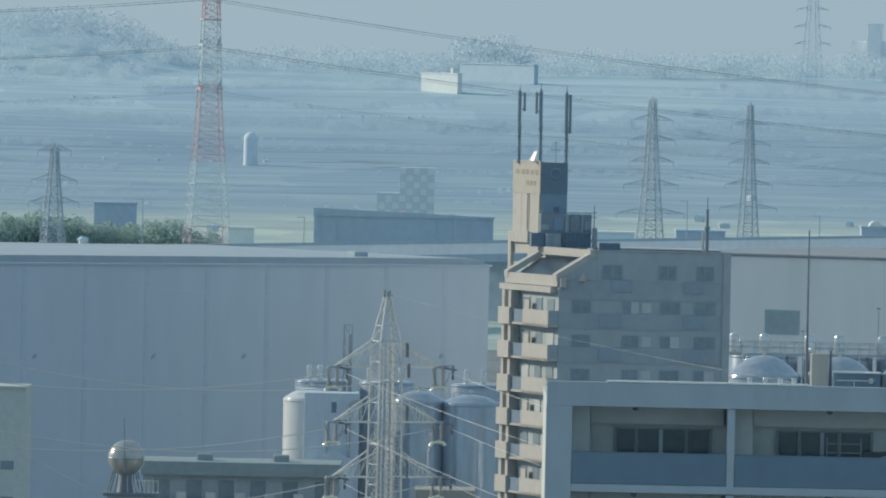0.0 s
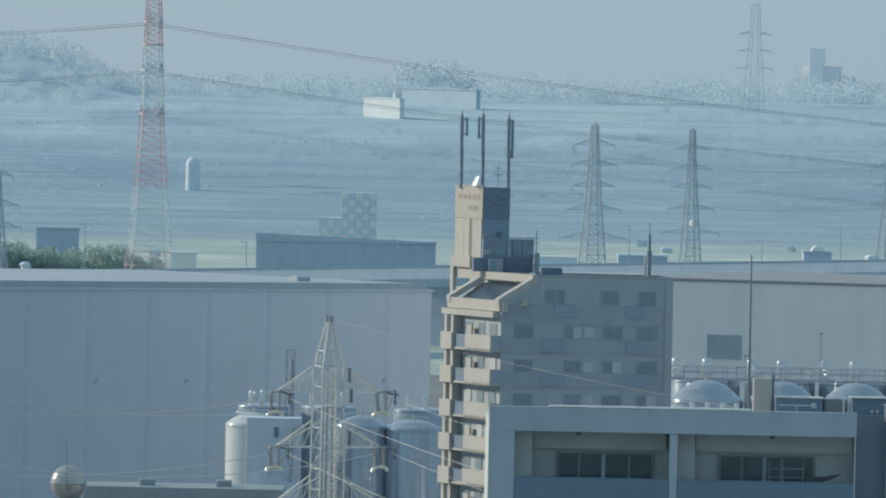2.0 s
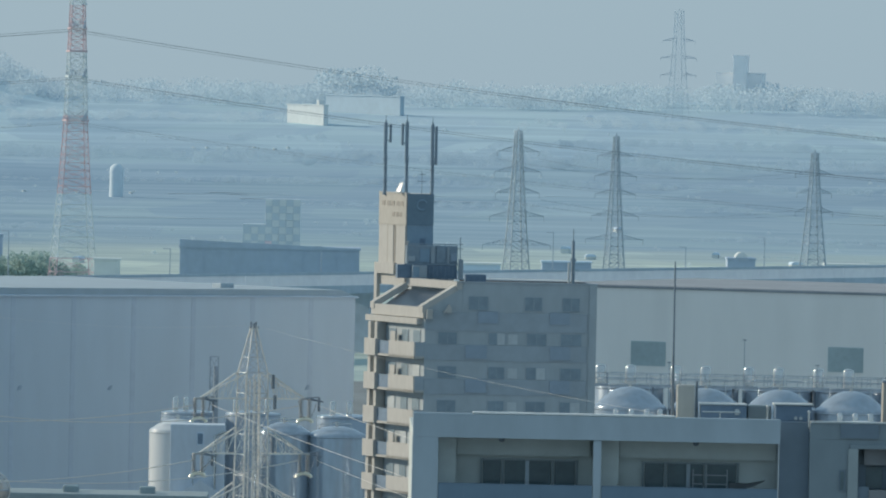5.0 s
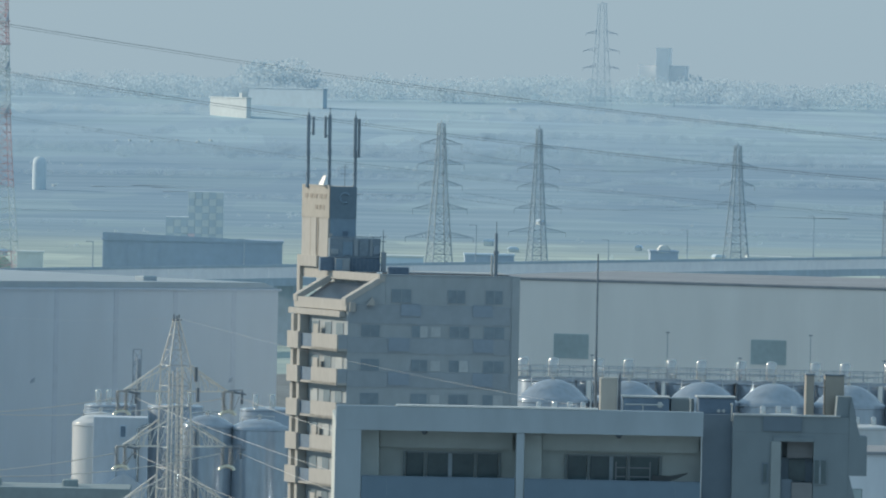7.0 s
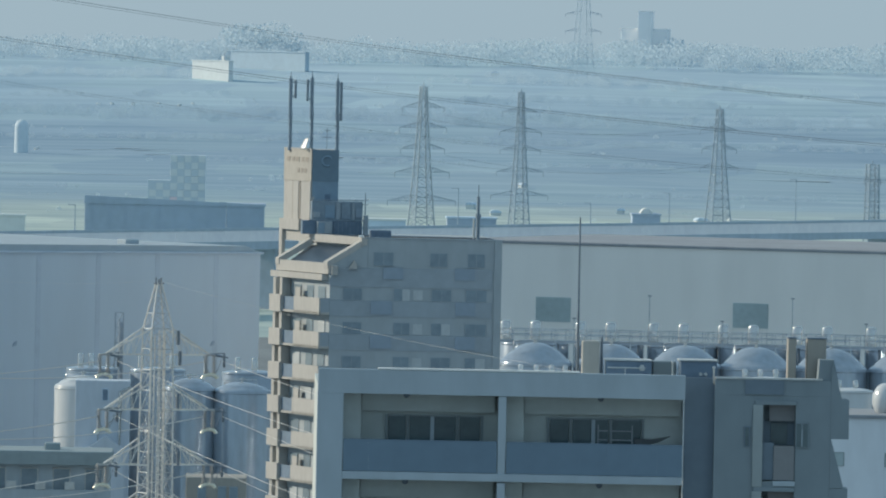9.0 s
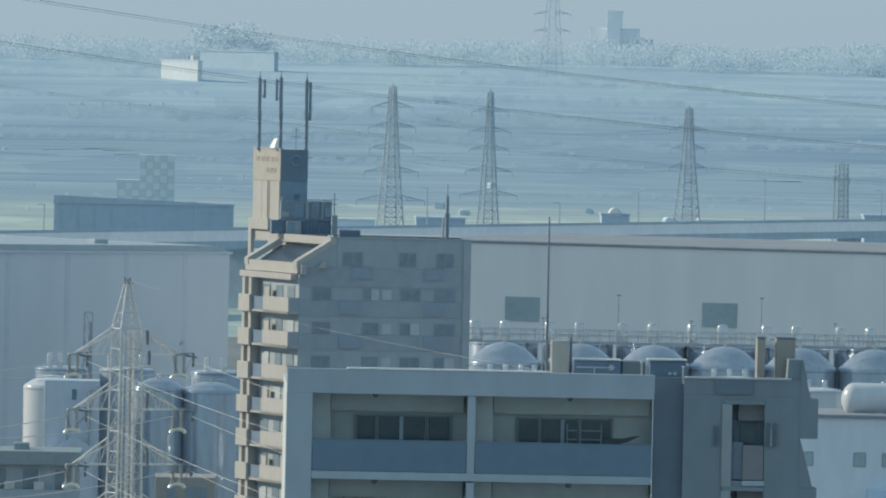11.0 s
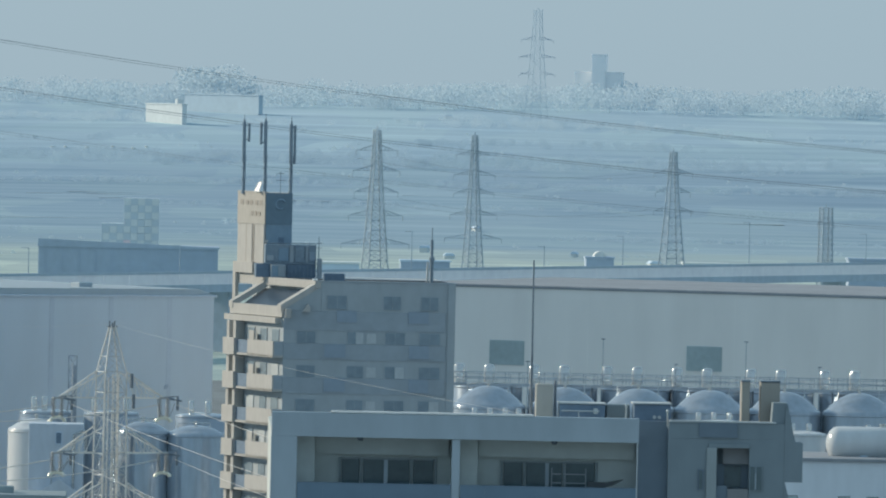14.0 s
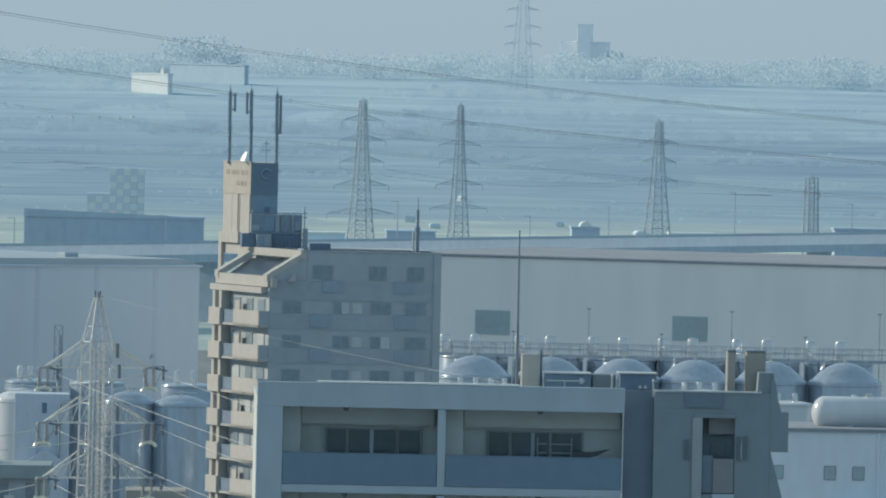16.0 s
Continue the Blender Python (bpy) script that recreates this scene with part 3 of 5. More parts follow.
for x0, x1, z1 in ((19.5, 19.78, 47.85), (20.15, 20.8, 47.85)):
    ch = on_roof("chimney", Shape().slab(x0, x1, 2.0, 2.9, 45.95, z1, 0.02), M_BEIGE, "beige tiled flue stack on the roof", "chimney")
    part("cap", Shape().slab(x0 - 0.02, x1 + 0.02, 1.98, 2.92, z1 + 0.004, z1 + 0.05, 0.01), M_SIDE, ch)
on_roof("roof_step", Shape().prism([(20.45, 46.45), (21.15, 46.45), (20.98, 47.2), (20.5, 47.2)], 0.6, 1.8), M_GREYWALL, "grey raked roof upstand", "upstand")
for x, h in ((15.55, 0.35), (16.95, 0.2)):
    on_roof("roof_vent_pipe", Shape().rod((x, 0.9, 46.3), (x, 0.9, 46.6 + h), 0.03).turned([(0.03, 0), (0.06, 0.03), (0.05, 0.09), (0.001, 0.11)], 10, (x, 0.9, 46.6 + h)), M_VENT, "small shiny roof vent pipe", "vent pipe")

# ---- stepped apartment block with the stair tower ----
AP = thing("stepped_apartment_block", "cream and grey apartment block with stair tower", "apartment building", (10.1, 860, 0), 3.0)
CORNER = -0.2
LEFT = Matrix(((-0.29, -0.957, 0, CORNER), (0.957, -0.29, 0, 0), (0, 0, 1, 0), (0, 0, 0, 1)))   # u runs along the sunny face, v out of it
S2, T2 = 2.885, 35.2
lx, ly = -0.29 * 12.8, 0.957 * 12.8
main = Shape()
main.plan([(CORNER, 0), (14.35, 0), (14.35, 22), (-3.0, 22), (CORNER + lx, ly)], 0, 37.2)
main.plan([(3.0, 0), (14.35, 0), (14.35, 22), (-1.6, 22), (3.0 + lx, ly)], 37.2, 40.3)
part("wall", main, M_APT, AP, "greige wall, toned for the shaded face")
# added dark deck, keeps sunlit roof bounce off the stair tower
part("bounce_dimming_deck", Shape().plan([(3.3, 0.4), (14.1, 0.4), (14.1, 11.6), (3.3 + lx, ly - 0.4)], 40.304, 40.33), M_MATTDARK, AP, "dark deck added to cut light bounced at the tower")
part("roof_edge", Shape().plan([(2.7, -0.06), (14.42, -0.06), (14.42, 0.3), (2.7, 0.3)], 40.304, 40.42), M_APTBAND, AP)
part("end_strip", Shape().box(13.75, 14.37, -0.12, 0, 0, 40.3), M_APT, AP, "lighter end pier")
# raked frame over the terrace
for u0 in (0.0, 11.9):
    base = Vector((-0.29 * u0, 0.957 * u0))
    ox, oy = base.x, base.y
    e = Vector((-0.29 * 0.9, 0.957 * 0.9))
    pts = [(-0.45 + ox, oy), (2.85 + ox, oy)]
    lo, hi = 38.3, 40.38
    v = []
    for dx, dy in ((0, 0), (e.x, e.y)):
        v += [(pts[0][0] + dx, pts[0][1] + dy, lo - 0.55), (pts[1][0] + dx, pts[1][1] + dy, hi - 0.55), (pts[1][0] + dx, pts[1][1] + dy, hi), (pts[0][0] + dx, pts[0][1] + dy, lo)]
    rake = Shape()
    rake.add(v, [(0, 1, 2, 3), (7, 6, 5, 4), (0, 4, 5, 1), (1, 5, 6, 2), (2, 6, 7, 3), (3, 7, 4, 0)])
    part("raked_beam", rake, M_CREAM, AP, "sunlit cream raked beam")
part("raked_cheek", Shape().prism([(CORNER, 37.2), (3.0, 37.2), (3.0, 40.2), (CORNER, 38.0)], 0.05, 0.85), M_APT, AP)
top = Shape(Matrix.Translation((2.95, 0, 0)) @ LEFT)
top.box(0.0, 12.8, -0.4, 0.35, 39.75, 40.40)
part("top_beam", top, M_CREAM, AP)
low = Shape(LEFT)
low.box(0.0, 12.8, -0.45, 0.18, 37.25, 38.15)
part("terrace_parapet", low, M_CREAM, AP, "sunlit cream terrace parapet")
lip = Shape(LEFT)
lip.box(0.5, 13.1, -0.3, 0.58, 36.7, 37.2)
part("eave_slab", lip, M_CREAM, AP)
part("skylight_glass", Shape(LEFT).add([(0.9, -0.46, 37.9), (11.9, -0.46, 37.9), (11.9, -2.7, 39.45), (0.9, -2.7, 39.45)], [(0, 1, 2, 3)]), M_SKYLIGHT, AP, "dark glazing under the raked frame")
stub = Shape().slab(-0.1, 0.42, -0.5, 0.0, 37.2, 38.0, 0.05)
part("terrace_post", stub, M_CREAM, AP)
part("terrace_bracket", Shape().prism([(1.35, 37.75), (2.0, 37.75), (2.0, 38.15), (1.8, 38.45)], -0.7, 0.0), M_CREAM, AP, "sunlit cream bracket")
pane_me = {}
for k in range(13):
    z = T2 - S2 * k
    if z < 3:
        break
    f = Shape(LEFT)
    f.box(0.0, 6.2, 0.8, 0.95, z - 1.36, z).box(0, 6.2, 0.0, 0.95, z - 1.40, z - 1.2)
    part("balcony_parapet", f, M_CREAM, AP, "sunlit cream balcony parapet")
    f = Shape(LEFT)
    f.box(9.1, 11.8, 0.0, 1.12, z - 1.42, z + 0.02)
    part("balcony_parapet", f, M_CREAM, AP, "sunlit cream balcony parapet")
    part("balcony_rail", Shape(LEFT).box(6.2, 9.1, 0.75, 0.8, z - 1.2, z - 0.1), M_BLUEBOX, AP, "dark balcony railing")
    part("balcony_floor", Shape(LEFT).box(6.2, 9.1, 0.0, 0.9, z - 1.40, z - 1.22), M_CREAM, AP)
    # parapet end turned from the sun: cream swapped for the shade-toned grey
    part("end_wall", Shape(LEFT).box(0.0, 0.15, 0.0, 0.8, z - 1.2, z - 0.003), M_APTBAND, AP)
    for u0, u1 in ((1.0, 2.6), (3.9, 5.4), (6.9, 8.8)):
        w = part("window", Shape(LEFT).box(u0 - 0.08, u1 + 0.08, 0.0, 0.05, z - 1.2, z + 1.02), M_APTBAND, AP)
        part("pane", Shape(LEFT).box(u0, u1, 0.05, 0.07, z - 1.2, z + 0.95), M_CURTAIN if (k * 3 + int(u0)) % 4 == 0 else M_APTPANE, w)
    for u0, u1 in ((9.4, 10.0), (11.0, 11.6)):
        part("pier", Shape(LEFT).box(u0, u1, 0.05, 0.85, z + 0.02, z + S2 - 1.42), M_CREAM, AP)
    if k in (0, 1, 3, 5):
        part("laundry", Shape(LEFT).box(5.7, 6.9, 0.5, 0.56, z - 0.3, z + 0.75), M_CREAM, AP, "hanging pale laundry")
    # shaded face: projecting spandrel, windows, small balconies
    zr = z - 0.05
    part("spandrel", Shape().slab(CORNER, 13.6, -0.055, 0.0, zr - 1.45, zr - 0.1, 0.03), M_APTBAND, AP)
    for i, (x0, x1) in enumerate(((0.97, 2.5), (5.28, 6.6), (8.5, 10.1), (11.4, 13.1))):
        w = part("window", Shape().box(x0 - 0.06, x1 + 0.06, -0.06, 0.0, zr - 0.1, zr + 0.98), M_APTBAND, AP)
        mid = (x0 + x1) / 2
        part("pane", Shape().box(x0, mid, -0.08, -0.06, zr - 0.05, zr + 0.92), M_APTPANE, w)
        part("pane", Shape().box(mid + 0.03, x1, -0.08, -0.06, zr - 0.05, zr + 0.92), M_CURTAIN if (i * 5 + k * 3) % 4 == 1 else M_APTPANE, w)
    part("pane", Shape().box(6.9, 7.7, -0.05, 0.0, zr + 0.0, zr + 0.85), M_CURTAIN, AP)
    for x0, x1 in ((3.3, 5.1), (10.5, 12.2)):
        part("balcony_panel", Shape().box(x0, x1, -0.16, -0.06, zr - 1.25, zr - 0.12), M_APTPANEL, AP, "dark blue balcony panel")
    part("air_conditioner", Shape(LEFT).box(0.1, 1.0, 0.2, 0.6, z - 1.2, z - 0.45), M_LIGHTBOX, AP)
# top storey of the shaded face
for x0, x1 in ((3.5, 5.1), (8.3, 9.7), (11.5, 12.9)):
    w = part("window", Shape().box(x0 - 0.06, x1 + 0.06, -0.06, 0, 38.0, 39.2), M_APTBAND, AP)
    part("pane", Shape().box(x0, (x0 + x1) / 2, -0.08, -0.06, 38.05, 39.15), M_APTPANE, w)
    part("pane", Shape().box((x0 + x1) / 2 + 0.05, x1, -0.08, -0.06, 38.05, 39.15), M_APTPANE, w)
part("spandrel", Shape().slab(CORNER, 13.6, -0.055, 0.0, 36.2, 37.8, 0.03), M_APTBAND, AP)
for x in (4.3, 10.4):
    part("balcony_panel", Shape().box(x, x + 1.7, -0.16, -0.06, 36.9, 37.9), M_APTPANEL, AP)

# stair tower
BACK = Matrix.Translation((0.34, 6.5, 0.08))
ST = BACK @ Matrix.Translation((-1.25, 7.0, 0)) @ LEFT
tw = Shape(BACK)
tw.plan([(-1.45, 7), (0.85, 7.1), (0.85, 13.5), (-3.42, 13.5)], 39.6, 47.5)
part("tower_base", Shape(BACK).plan([(0.3, 7.4), (0.85, 7.4), (0.85, 13.2), (-1.4, 13.2)], 37, 39.6), M_APT, AP, "recessed wall under the tower")
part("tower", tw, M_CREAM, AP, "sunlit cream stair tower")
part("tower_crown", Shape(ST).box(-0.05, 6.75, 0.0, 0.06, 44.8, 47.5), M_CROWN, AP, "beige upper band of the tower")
# shade of this tower face laid on as darker, bluer panels
part("tower_shade_crown", Shape(BACK).box(-1.4, 0.87, 6.9, 7.1, 44.8, 47.52), M_TOWERSHADE, AP, "upper band on the tower's shaded face, shade in its colour")
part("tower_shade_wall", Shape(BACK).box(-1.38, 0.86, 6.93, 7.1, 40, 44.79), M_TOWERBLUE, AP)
part("pilaster", Shape(ST).box(2.95, 4.25, 0.0, 0.10, 41.5, 44.78), M_CREAM, AP, "raised cream pilaster")
for u in (2.6, 4.3):
    part("tower_groove", Shape(ST).box(u, u + 0.3, 0.01, 0.04, 41.5, 44.78), M_BARS, AP)
part("tower_edge", Shape(ST).box(-0.06, 0.5, 0.0, 0.14, 41.0, 44.78), M_CREAM, AP)
part("tower_foot", Shape(ST).box(2.2, 7.0, 0.0, 0.30, 40.55, 41.5), M_CREAM, AP, "sunlit cream ledge at the tower foot")
part("foot_pillar", Shape(ST).box(6.3, 7.0, 0.0, 0.30, 37.2, 40.55), M_CREAM, AP, "slim cream pillar under the ledge")
part("parapet_coping", Shape(ST).box(0.0, 6.75, -0.25, 0.10, 47.504, 47.62), M_CREAM, AP)
ring = Shape(BACK).tube([(-0.15 + 0.42 * math.cos(q), 6.86, 46.55 + 0.42 * math.sin(q)) for q in [0.5 + 0.25 * i for i in range(20)]], 0.09, 6)
part("emblem", ring, M_TOWERBLUE, AP, "round plain emblem")
for i, w in enumerate((0.8, 0.6, 0.9, 0.7, 0.8)):
    part("sign_bar", Shape(ST).box(0.6 + i * 1.15, 0.6 + i * 1.15 + w, 0.06, 0.09, 46.45, 46.85), M_BARS, AP, "raised illegible lettering")
for i in range(3):
    part("sign_bar", Shape(ST).box(1.0 + i * 0.9, 1.6 + i * 0.9, 0.06, 0.09, 45.5, 45.9), M_BARS, AP, "raised illegible lettering")
part("tower_window", Shape(BACK).box(-0.3, 0.2, 6.88, 6.93, 42.6, 43.7), M_BLUEBOX, AP)

def on_apt(name, shape, mat, label, category):
    return solid(name, shape, mat, label, category, (10.1, 860, 0), 3.0)


def cell_mast(x, y, h, d, low):
    """A pole with a long panel on it and a shorter one held out to the side d by two brackets."""
    an = thing("antenna_mast", "grey cellular antenna mast on the stair tower", "antenna", (0, 0, 0), 0, "cellular masts")
    an.matrix_world = pose(10.1, 860, 0, 0, 0, 3.0) @ BACK @ pose(x, y, 47.35)
    part("pole", Shape().rod((0, 0, 0), (0, 0, h * 0.5), 0.115, 0.10, n=10).rod((0, 0, h * 0.5), (0, 0, h), 0.075, n=8), M_ANTENNA, an)
    part("panel_antenna", Shape().slab(-0.16, 0.14, -0.28, -0.1, h * 0.50, h * 0.97, 0.05), M_ANTENNA, an)
    part("panel_antenna", Shape().slab(d - 0.11, d + 0.11, -0.12, 0.1, h * low, h * 0.95, 0.05), M_ANTENNA, an)
    for q in (low + 0.03, 0.92):
        part("bracket", Shape().rod((0, 0, h * q), (d, 0, h * q), 0.05), M_ANTENNA, an)
    for q in (0.18, 0.34, 0.47):
        part("clamp", Shape().rod((0, 0, h * q), (0, 0, h * q + 0.14), 0.17, n=10), M_ANTENNA, an)
    part("feeder_cable", Shape().tube([(0.13, -0.05, 0.1), (0.15, -0.06, h * 0.2), (0.13, -0.08, h * 0.4), (0.16, -0.1, h * 0.52)], 0.035), M_ANTENNA, an)
    part("amplifier", Shape().slab(-0.15, 0.15, -0.2, -0.05, h * 0.42, h * 0.48, 0.03), M_ANTENNA, an)
    part("base", Shape().rod((0, 0, 0), (0, 0, 0.35), 0.22, 0.16, n=10), M_ANTENNA, an)
    part("tip", Shape().rod((0, 0, h), (0, 0, h + 0.4), 0.03), M_ANTENNA, an)


cell_mast(-3.1, 12, 6.45, 0.42, 0.70)
cell_mast(-1.5, 8.0, 6.55, -0.38, 0.66)
cell_mast(0.72, 8.0, 6.35, 0.32, 0.42)
dish = on_apt("dish_aerial", Shape(BACK).rod((-1.95, 8.0, 47.5), (-1.95, 8.0, 48.1), 0.05).add([(-2.25, 7.7, 47.6), (-2.0, 7.6, 47.62), (-1.72, 7.75, 48.5), (-2.0, 8.2, 48.4), (-2.35, 8.2, 47.7)], [(0, 1, 2, 3, 4)]), M_BRIGHTWHITE, "sunlit white dish aerial on the stair tower", "aerial")
part("rim", Shape(BACK).tube([(-2.25, 7.7, 47.6), (-2.0, 7.6, 47.62), (-1.72, 7.75, 48.5), (-2.0, 8.2, 48.4), (-2.35, 8.2, 47.7), (-2.25, 7.7, 47.6)], 0.05, 5), M_BRIGHTWHITE, dish)
on_apt("tv_aerial", Shape(BACK).rod((-0.1, 8.5, 47.4), (-0.1, 8.5, 49.4), 0.03).rod((-0.5, 8.5, 48.6), (0.3, 8.5, 48.6), 0.03).rod((-0.4, 8.5, 49.2), (0.2, 8.5, 49.2), 0.025), M_ANTENNA, "small TV aerial on the stair tower", "aerial")
plant = thing("roof_plant", "dark blue-grey rooftop plant deck with panels", "plant unit")
plant.matrix_world = pose(10.1, 860, 40.3, 0, 0, 3.0) @ BACK
part("lower_housing", Shape().slab(-2.3, 2.85, 4.9, 7.0, 0.0, 1.16, 0.04), M_BLUEBOX, plant, "dark blue lower housing")
part("upper_housing", Shape().slab(-1.5, 2.9, 5.3, 6.9, 1.17, 2.82, 0.04), M_ANTENNA, plant, "blue-grey upper housing")
part("deck_edge", Shape().slab(-1.7, 3.0, 4.85, 5.3, 1.164, 1.25, 0.01), M_ANTENNA, plant)
for x0, x1, z0, z1, mt in ((-0.35, 0.5, 1.4, 2.5, M_TOWERBLUE), (0.62, 0.95, 1.3, 2.75, M_APTBAND), (1.1, 1.85, 1.35, 2.7, M_ANTENNA), (2.0, 2.22, 1.3, 2.75, M_APTBAND), (2.3, 2.85, 1.5, 2.2, M_APTPANEL)):
    part("panel", Shape().slab(x0, x1, 5.2, 5.3, z0, z1, 0.02), mt, plant)
part("hatch", Shape().slab(-1.35, -0.75, 5.15, 5.3, 1.45, 1.9, 0.03), M_APTBAND, plant, "pale hatch")
part("top_rail", Shape().rod((-1.4, 5.3, 2.95), (2.85, 5.3, 2.95), 0.04), M_ANTENNA, plant)
for i in range(9):
    part("rail_post", Shape().rod((-1.4 + 0.53 * i, 5.3, 2.8), (-1.4 + 0.53 * i, 5.3, 2.95), 0.03, n=5), M_ANTENNA, plant)
for i in range(7):
    part("rib", Shape().box(0.45 + 0.34 * i, 0.49 + 0.34 * i, 4.87, 4.9, 0.1, 1.1), M_ANTENNA, plant)
cab = on_apt("roof_cabinet", Shape(BACK).slab(-1.05, 0.25, 4.3, 4.8, 40.3, 41.42, 0.05), M_APTBAND, "pale grey roof cabinet before the plant", "cabinet")
part("door", Shape(BACK).slab(-0.95, -0.42, 4.27, 4.3, 40.4, 41.3, 0.02), M_TOWERBLUE, cab)
part("door", Shape(BACK).slab(-0.36, 0.16, 4.27, 4.3, 40.4, 41.3, 0.02), M_APTBAND, cab)
fl = on_apt("flood_light", Shape(BACK).rod((-1.35, 6.6, 41.4), (-1.35, 6.6, 43.3), 0.05), M_CREAM, "pale flood lights on a short pole", "light")
for z in (42.5, 42.95, 43.3):
    part("head", Shape(BACK).slab(-1.62, -1.2, 6.4, 6.6, z, z + 0.16, 0.03), M_CREAM, fl)
on_apt("roof_unit", Shape(BACK).slab(2.95, 3.35, 4.4, 5.2, 40.3, 42.0, 0.04), M_APTBAND, "narrow grey roof unit beside the plant", "plant unit")
on_apt("roof_unit", Shape().slab(3.4, 5.2, 4, 5, 40.3, 40.95, 0.05), M_BLUEBOX, "low blue roof unit", "plant unit")
on_apt("roof_lamp", Shape().slab(2.2, 2.65, 0.3, 0.6, 40.42, 40.56, 0.03), M_BRIGHTWHITE, "small white lamp on the roof edge", "lamp")
ta = on_apt("thin_aerial", Shape(BACK).rod((3.1, 5, 42.0), (3.1, 5, 43.9), 0.05, 0.03), M_ANTENNA, "thin grey aerial on the roof unit", "aerial")
for z in (42.9, 43.3):
    part("crossbar", Shape(BACK).rod((2.85, 5, z), (3.35, 5, z), 0.03), M_ANTENNA, ta)
am = on_apt("roof_antenna", Shape().rod((12.6, 4, 40.3), (12.6, 4, 42.3), 0.16).rod((12.6, 4, 42.3), (12.6, 4, 44.0), 0.13).rod((12.6, 4, 44.0), (12.6, 4, 45.0), 0.04), M_ANTENNA, "stout grey roof antenna with white drum", "antenna")
part("drum", Shape().rod((12.25, 3.9, 40.4), (12.25, 3.9, 42.1), 0.10, n=10), M_LIGHTBOX, am, "white drum")
part("collar", Shape().rod((12.6, 4, 42.2), (12.6, 4, 42.5), 0.24, n=10), M_ANTENNA, am)

# ---- warehouses ----
LW = thing("blue_warehouse", "long steel-blue clad warehouse with vertical downpipes", "warehouse", (5.75, 1250, 0), 35.0)
# local x runs from the far right corner back along the wall (negative), towards the camera
part("wall", Shape().box(-125, 0, 0, 60, 0, 30.1), M_LWALL, LW)
part("eave", Shape().slab(-125.5, 0.4, -0.2, 1.0, 30.1, 30.35, 0.05), M_LJOINT, LW, "darker gutter line")
part("roof", Shape().prism([(-125, 30.35), (0.2, 30.35), (-2, 31.1), (-125, 31.3)], 0.3, 60), M_LROOF, LW, "pale blue metal roof")
for i in range(16):
    x = -6.6 - 8.75 * i
    if x > -124:
        part("downpipe", Shape().slab(x - 0.34, x + 0.34, -0.035, 0.0, 0, 30.1, 0.015), M_LJOINT, LW)
for x in (-7.0, -36.2, -49.3, -66.3, -84):
    part("wall_vent", Shape().prism([(x - 0.3, 18.8), (x + 0.2, 18.9), (x + 0.35, 19.45), (x - 0.1, 19.3)], -0.12, 0), M_ROADDARK, LW, "small dark wall vent")
part("ridge_vent", Shape().slab(-16, -14, 6, 8, 31.0, 31.7, 0.1), M_LROOF, LW)
RW = thing("white_warehouse", "white clad warehouse, sunlight warmed into its colour, grey eave", "warehouse", (28.0, 1203, 0), -23.0)
part("wall", Shape().box(0, 110, 0, 50, 0, 33.1), M_RWALL, RW)
part("eave", Shape().slab(-0.4, 110, -0.12, 0.6, 33.1, 33.45, 0.08), M_REAVE, RW)
part("roof", Shape().prism([(0, 33.1), (110, 33.1), (110, 33.46), (0, 33.46)], 0.7, 50), M_REAVE, RW, "grey metal roof")
for x0 in (11.1, 35.9):
    w = part("louvre", Shape().slab(x0, x0 + 4.4, -0.10, 0, 24.0, 26.9, 0.03), M_RWIN, RW, "grey-green louvred opening")
    for j in range(7):
        part("slat", Shape().slab(x0 + 0.1, x0 + 4.3, -0.106, -0.10, 24.15 + j * 0.38, 24.35 + j * 0.38, 0.02), M_RWIN, w)
for i in range(6):
    part("cladding_joint", Shape().box(5 + 18.4 * i, 5.05 + 18.4 * i, -0.015, 0, 0, 33.1), M_RWALL, RW)


# ---- lattice towers ----
def lattice(half, z0, z1, steps, leg, brace, square=True):
    """Legs and cross braces of a four-legged tower between two heights; half(z) is half its width."""
    legs, braces = [Shape() for _ in range(4)], Shape()
    zs = [z0 + (z1 - z0) * i / steps for i in range(steps + 1)]
    ring = [(-1, -1), (1, -1), (1, 1), (-1, 1)]
    for a, b in zip(zs, zs[1:]):
        p = [Vector((i * half(a), j * half(a), a)) for i, j in ring]
        q = [Vector((i * half(b), j * half(b), b)) for i, j in ring]
        for i in range(4):
            k = (i + 1) % 4
            braces.rod(p[i], q[k], brace, n=3, cap=False).rod(p[k], q[i], brace, n=3, cap=False).rod(q[i], q[k], brace, n=3, cap=False)
    for i, j in ring:
        legs[ring.index((i, j))].tube([(i * half(z), j * half(z), z) for z in zs], leg, 4)
    return legs, braces


def frame_parts(lattice_parts, leg_mat, brace_mat, parent, label=""):
    for s in lattice_parts[0]:
        part("leg", s, leg_mat, parent, label)
    tagged(part("bracing", lattice_parts[1], brace_mat, parent), kind="stuff")


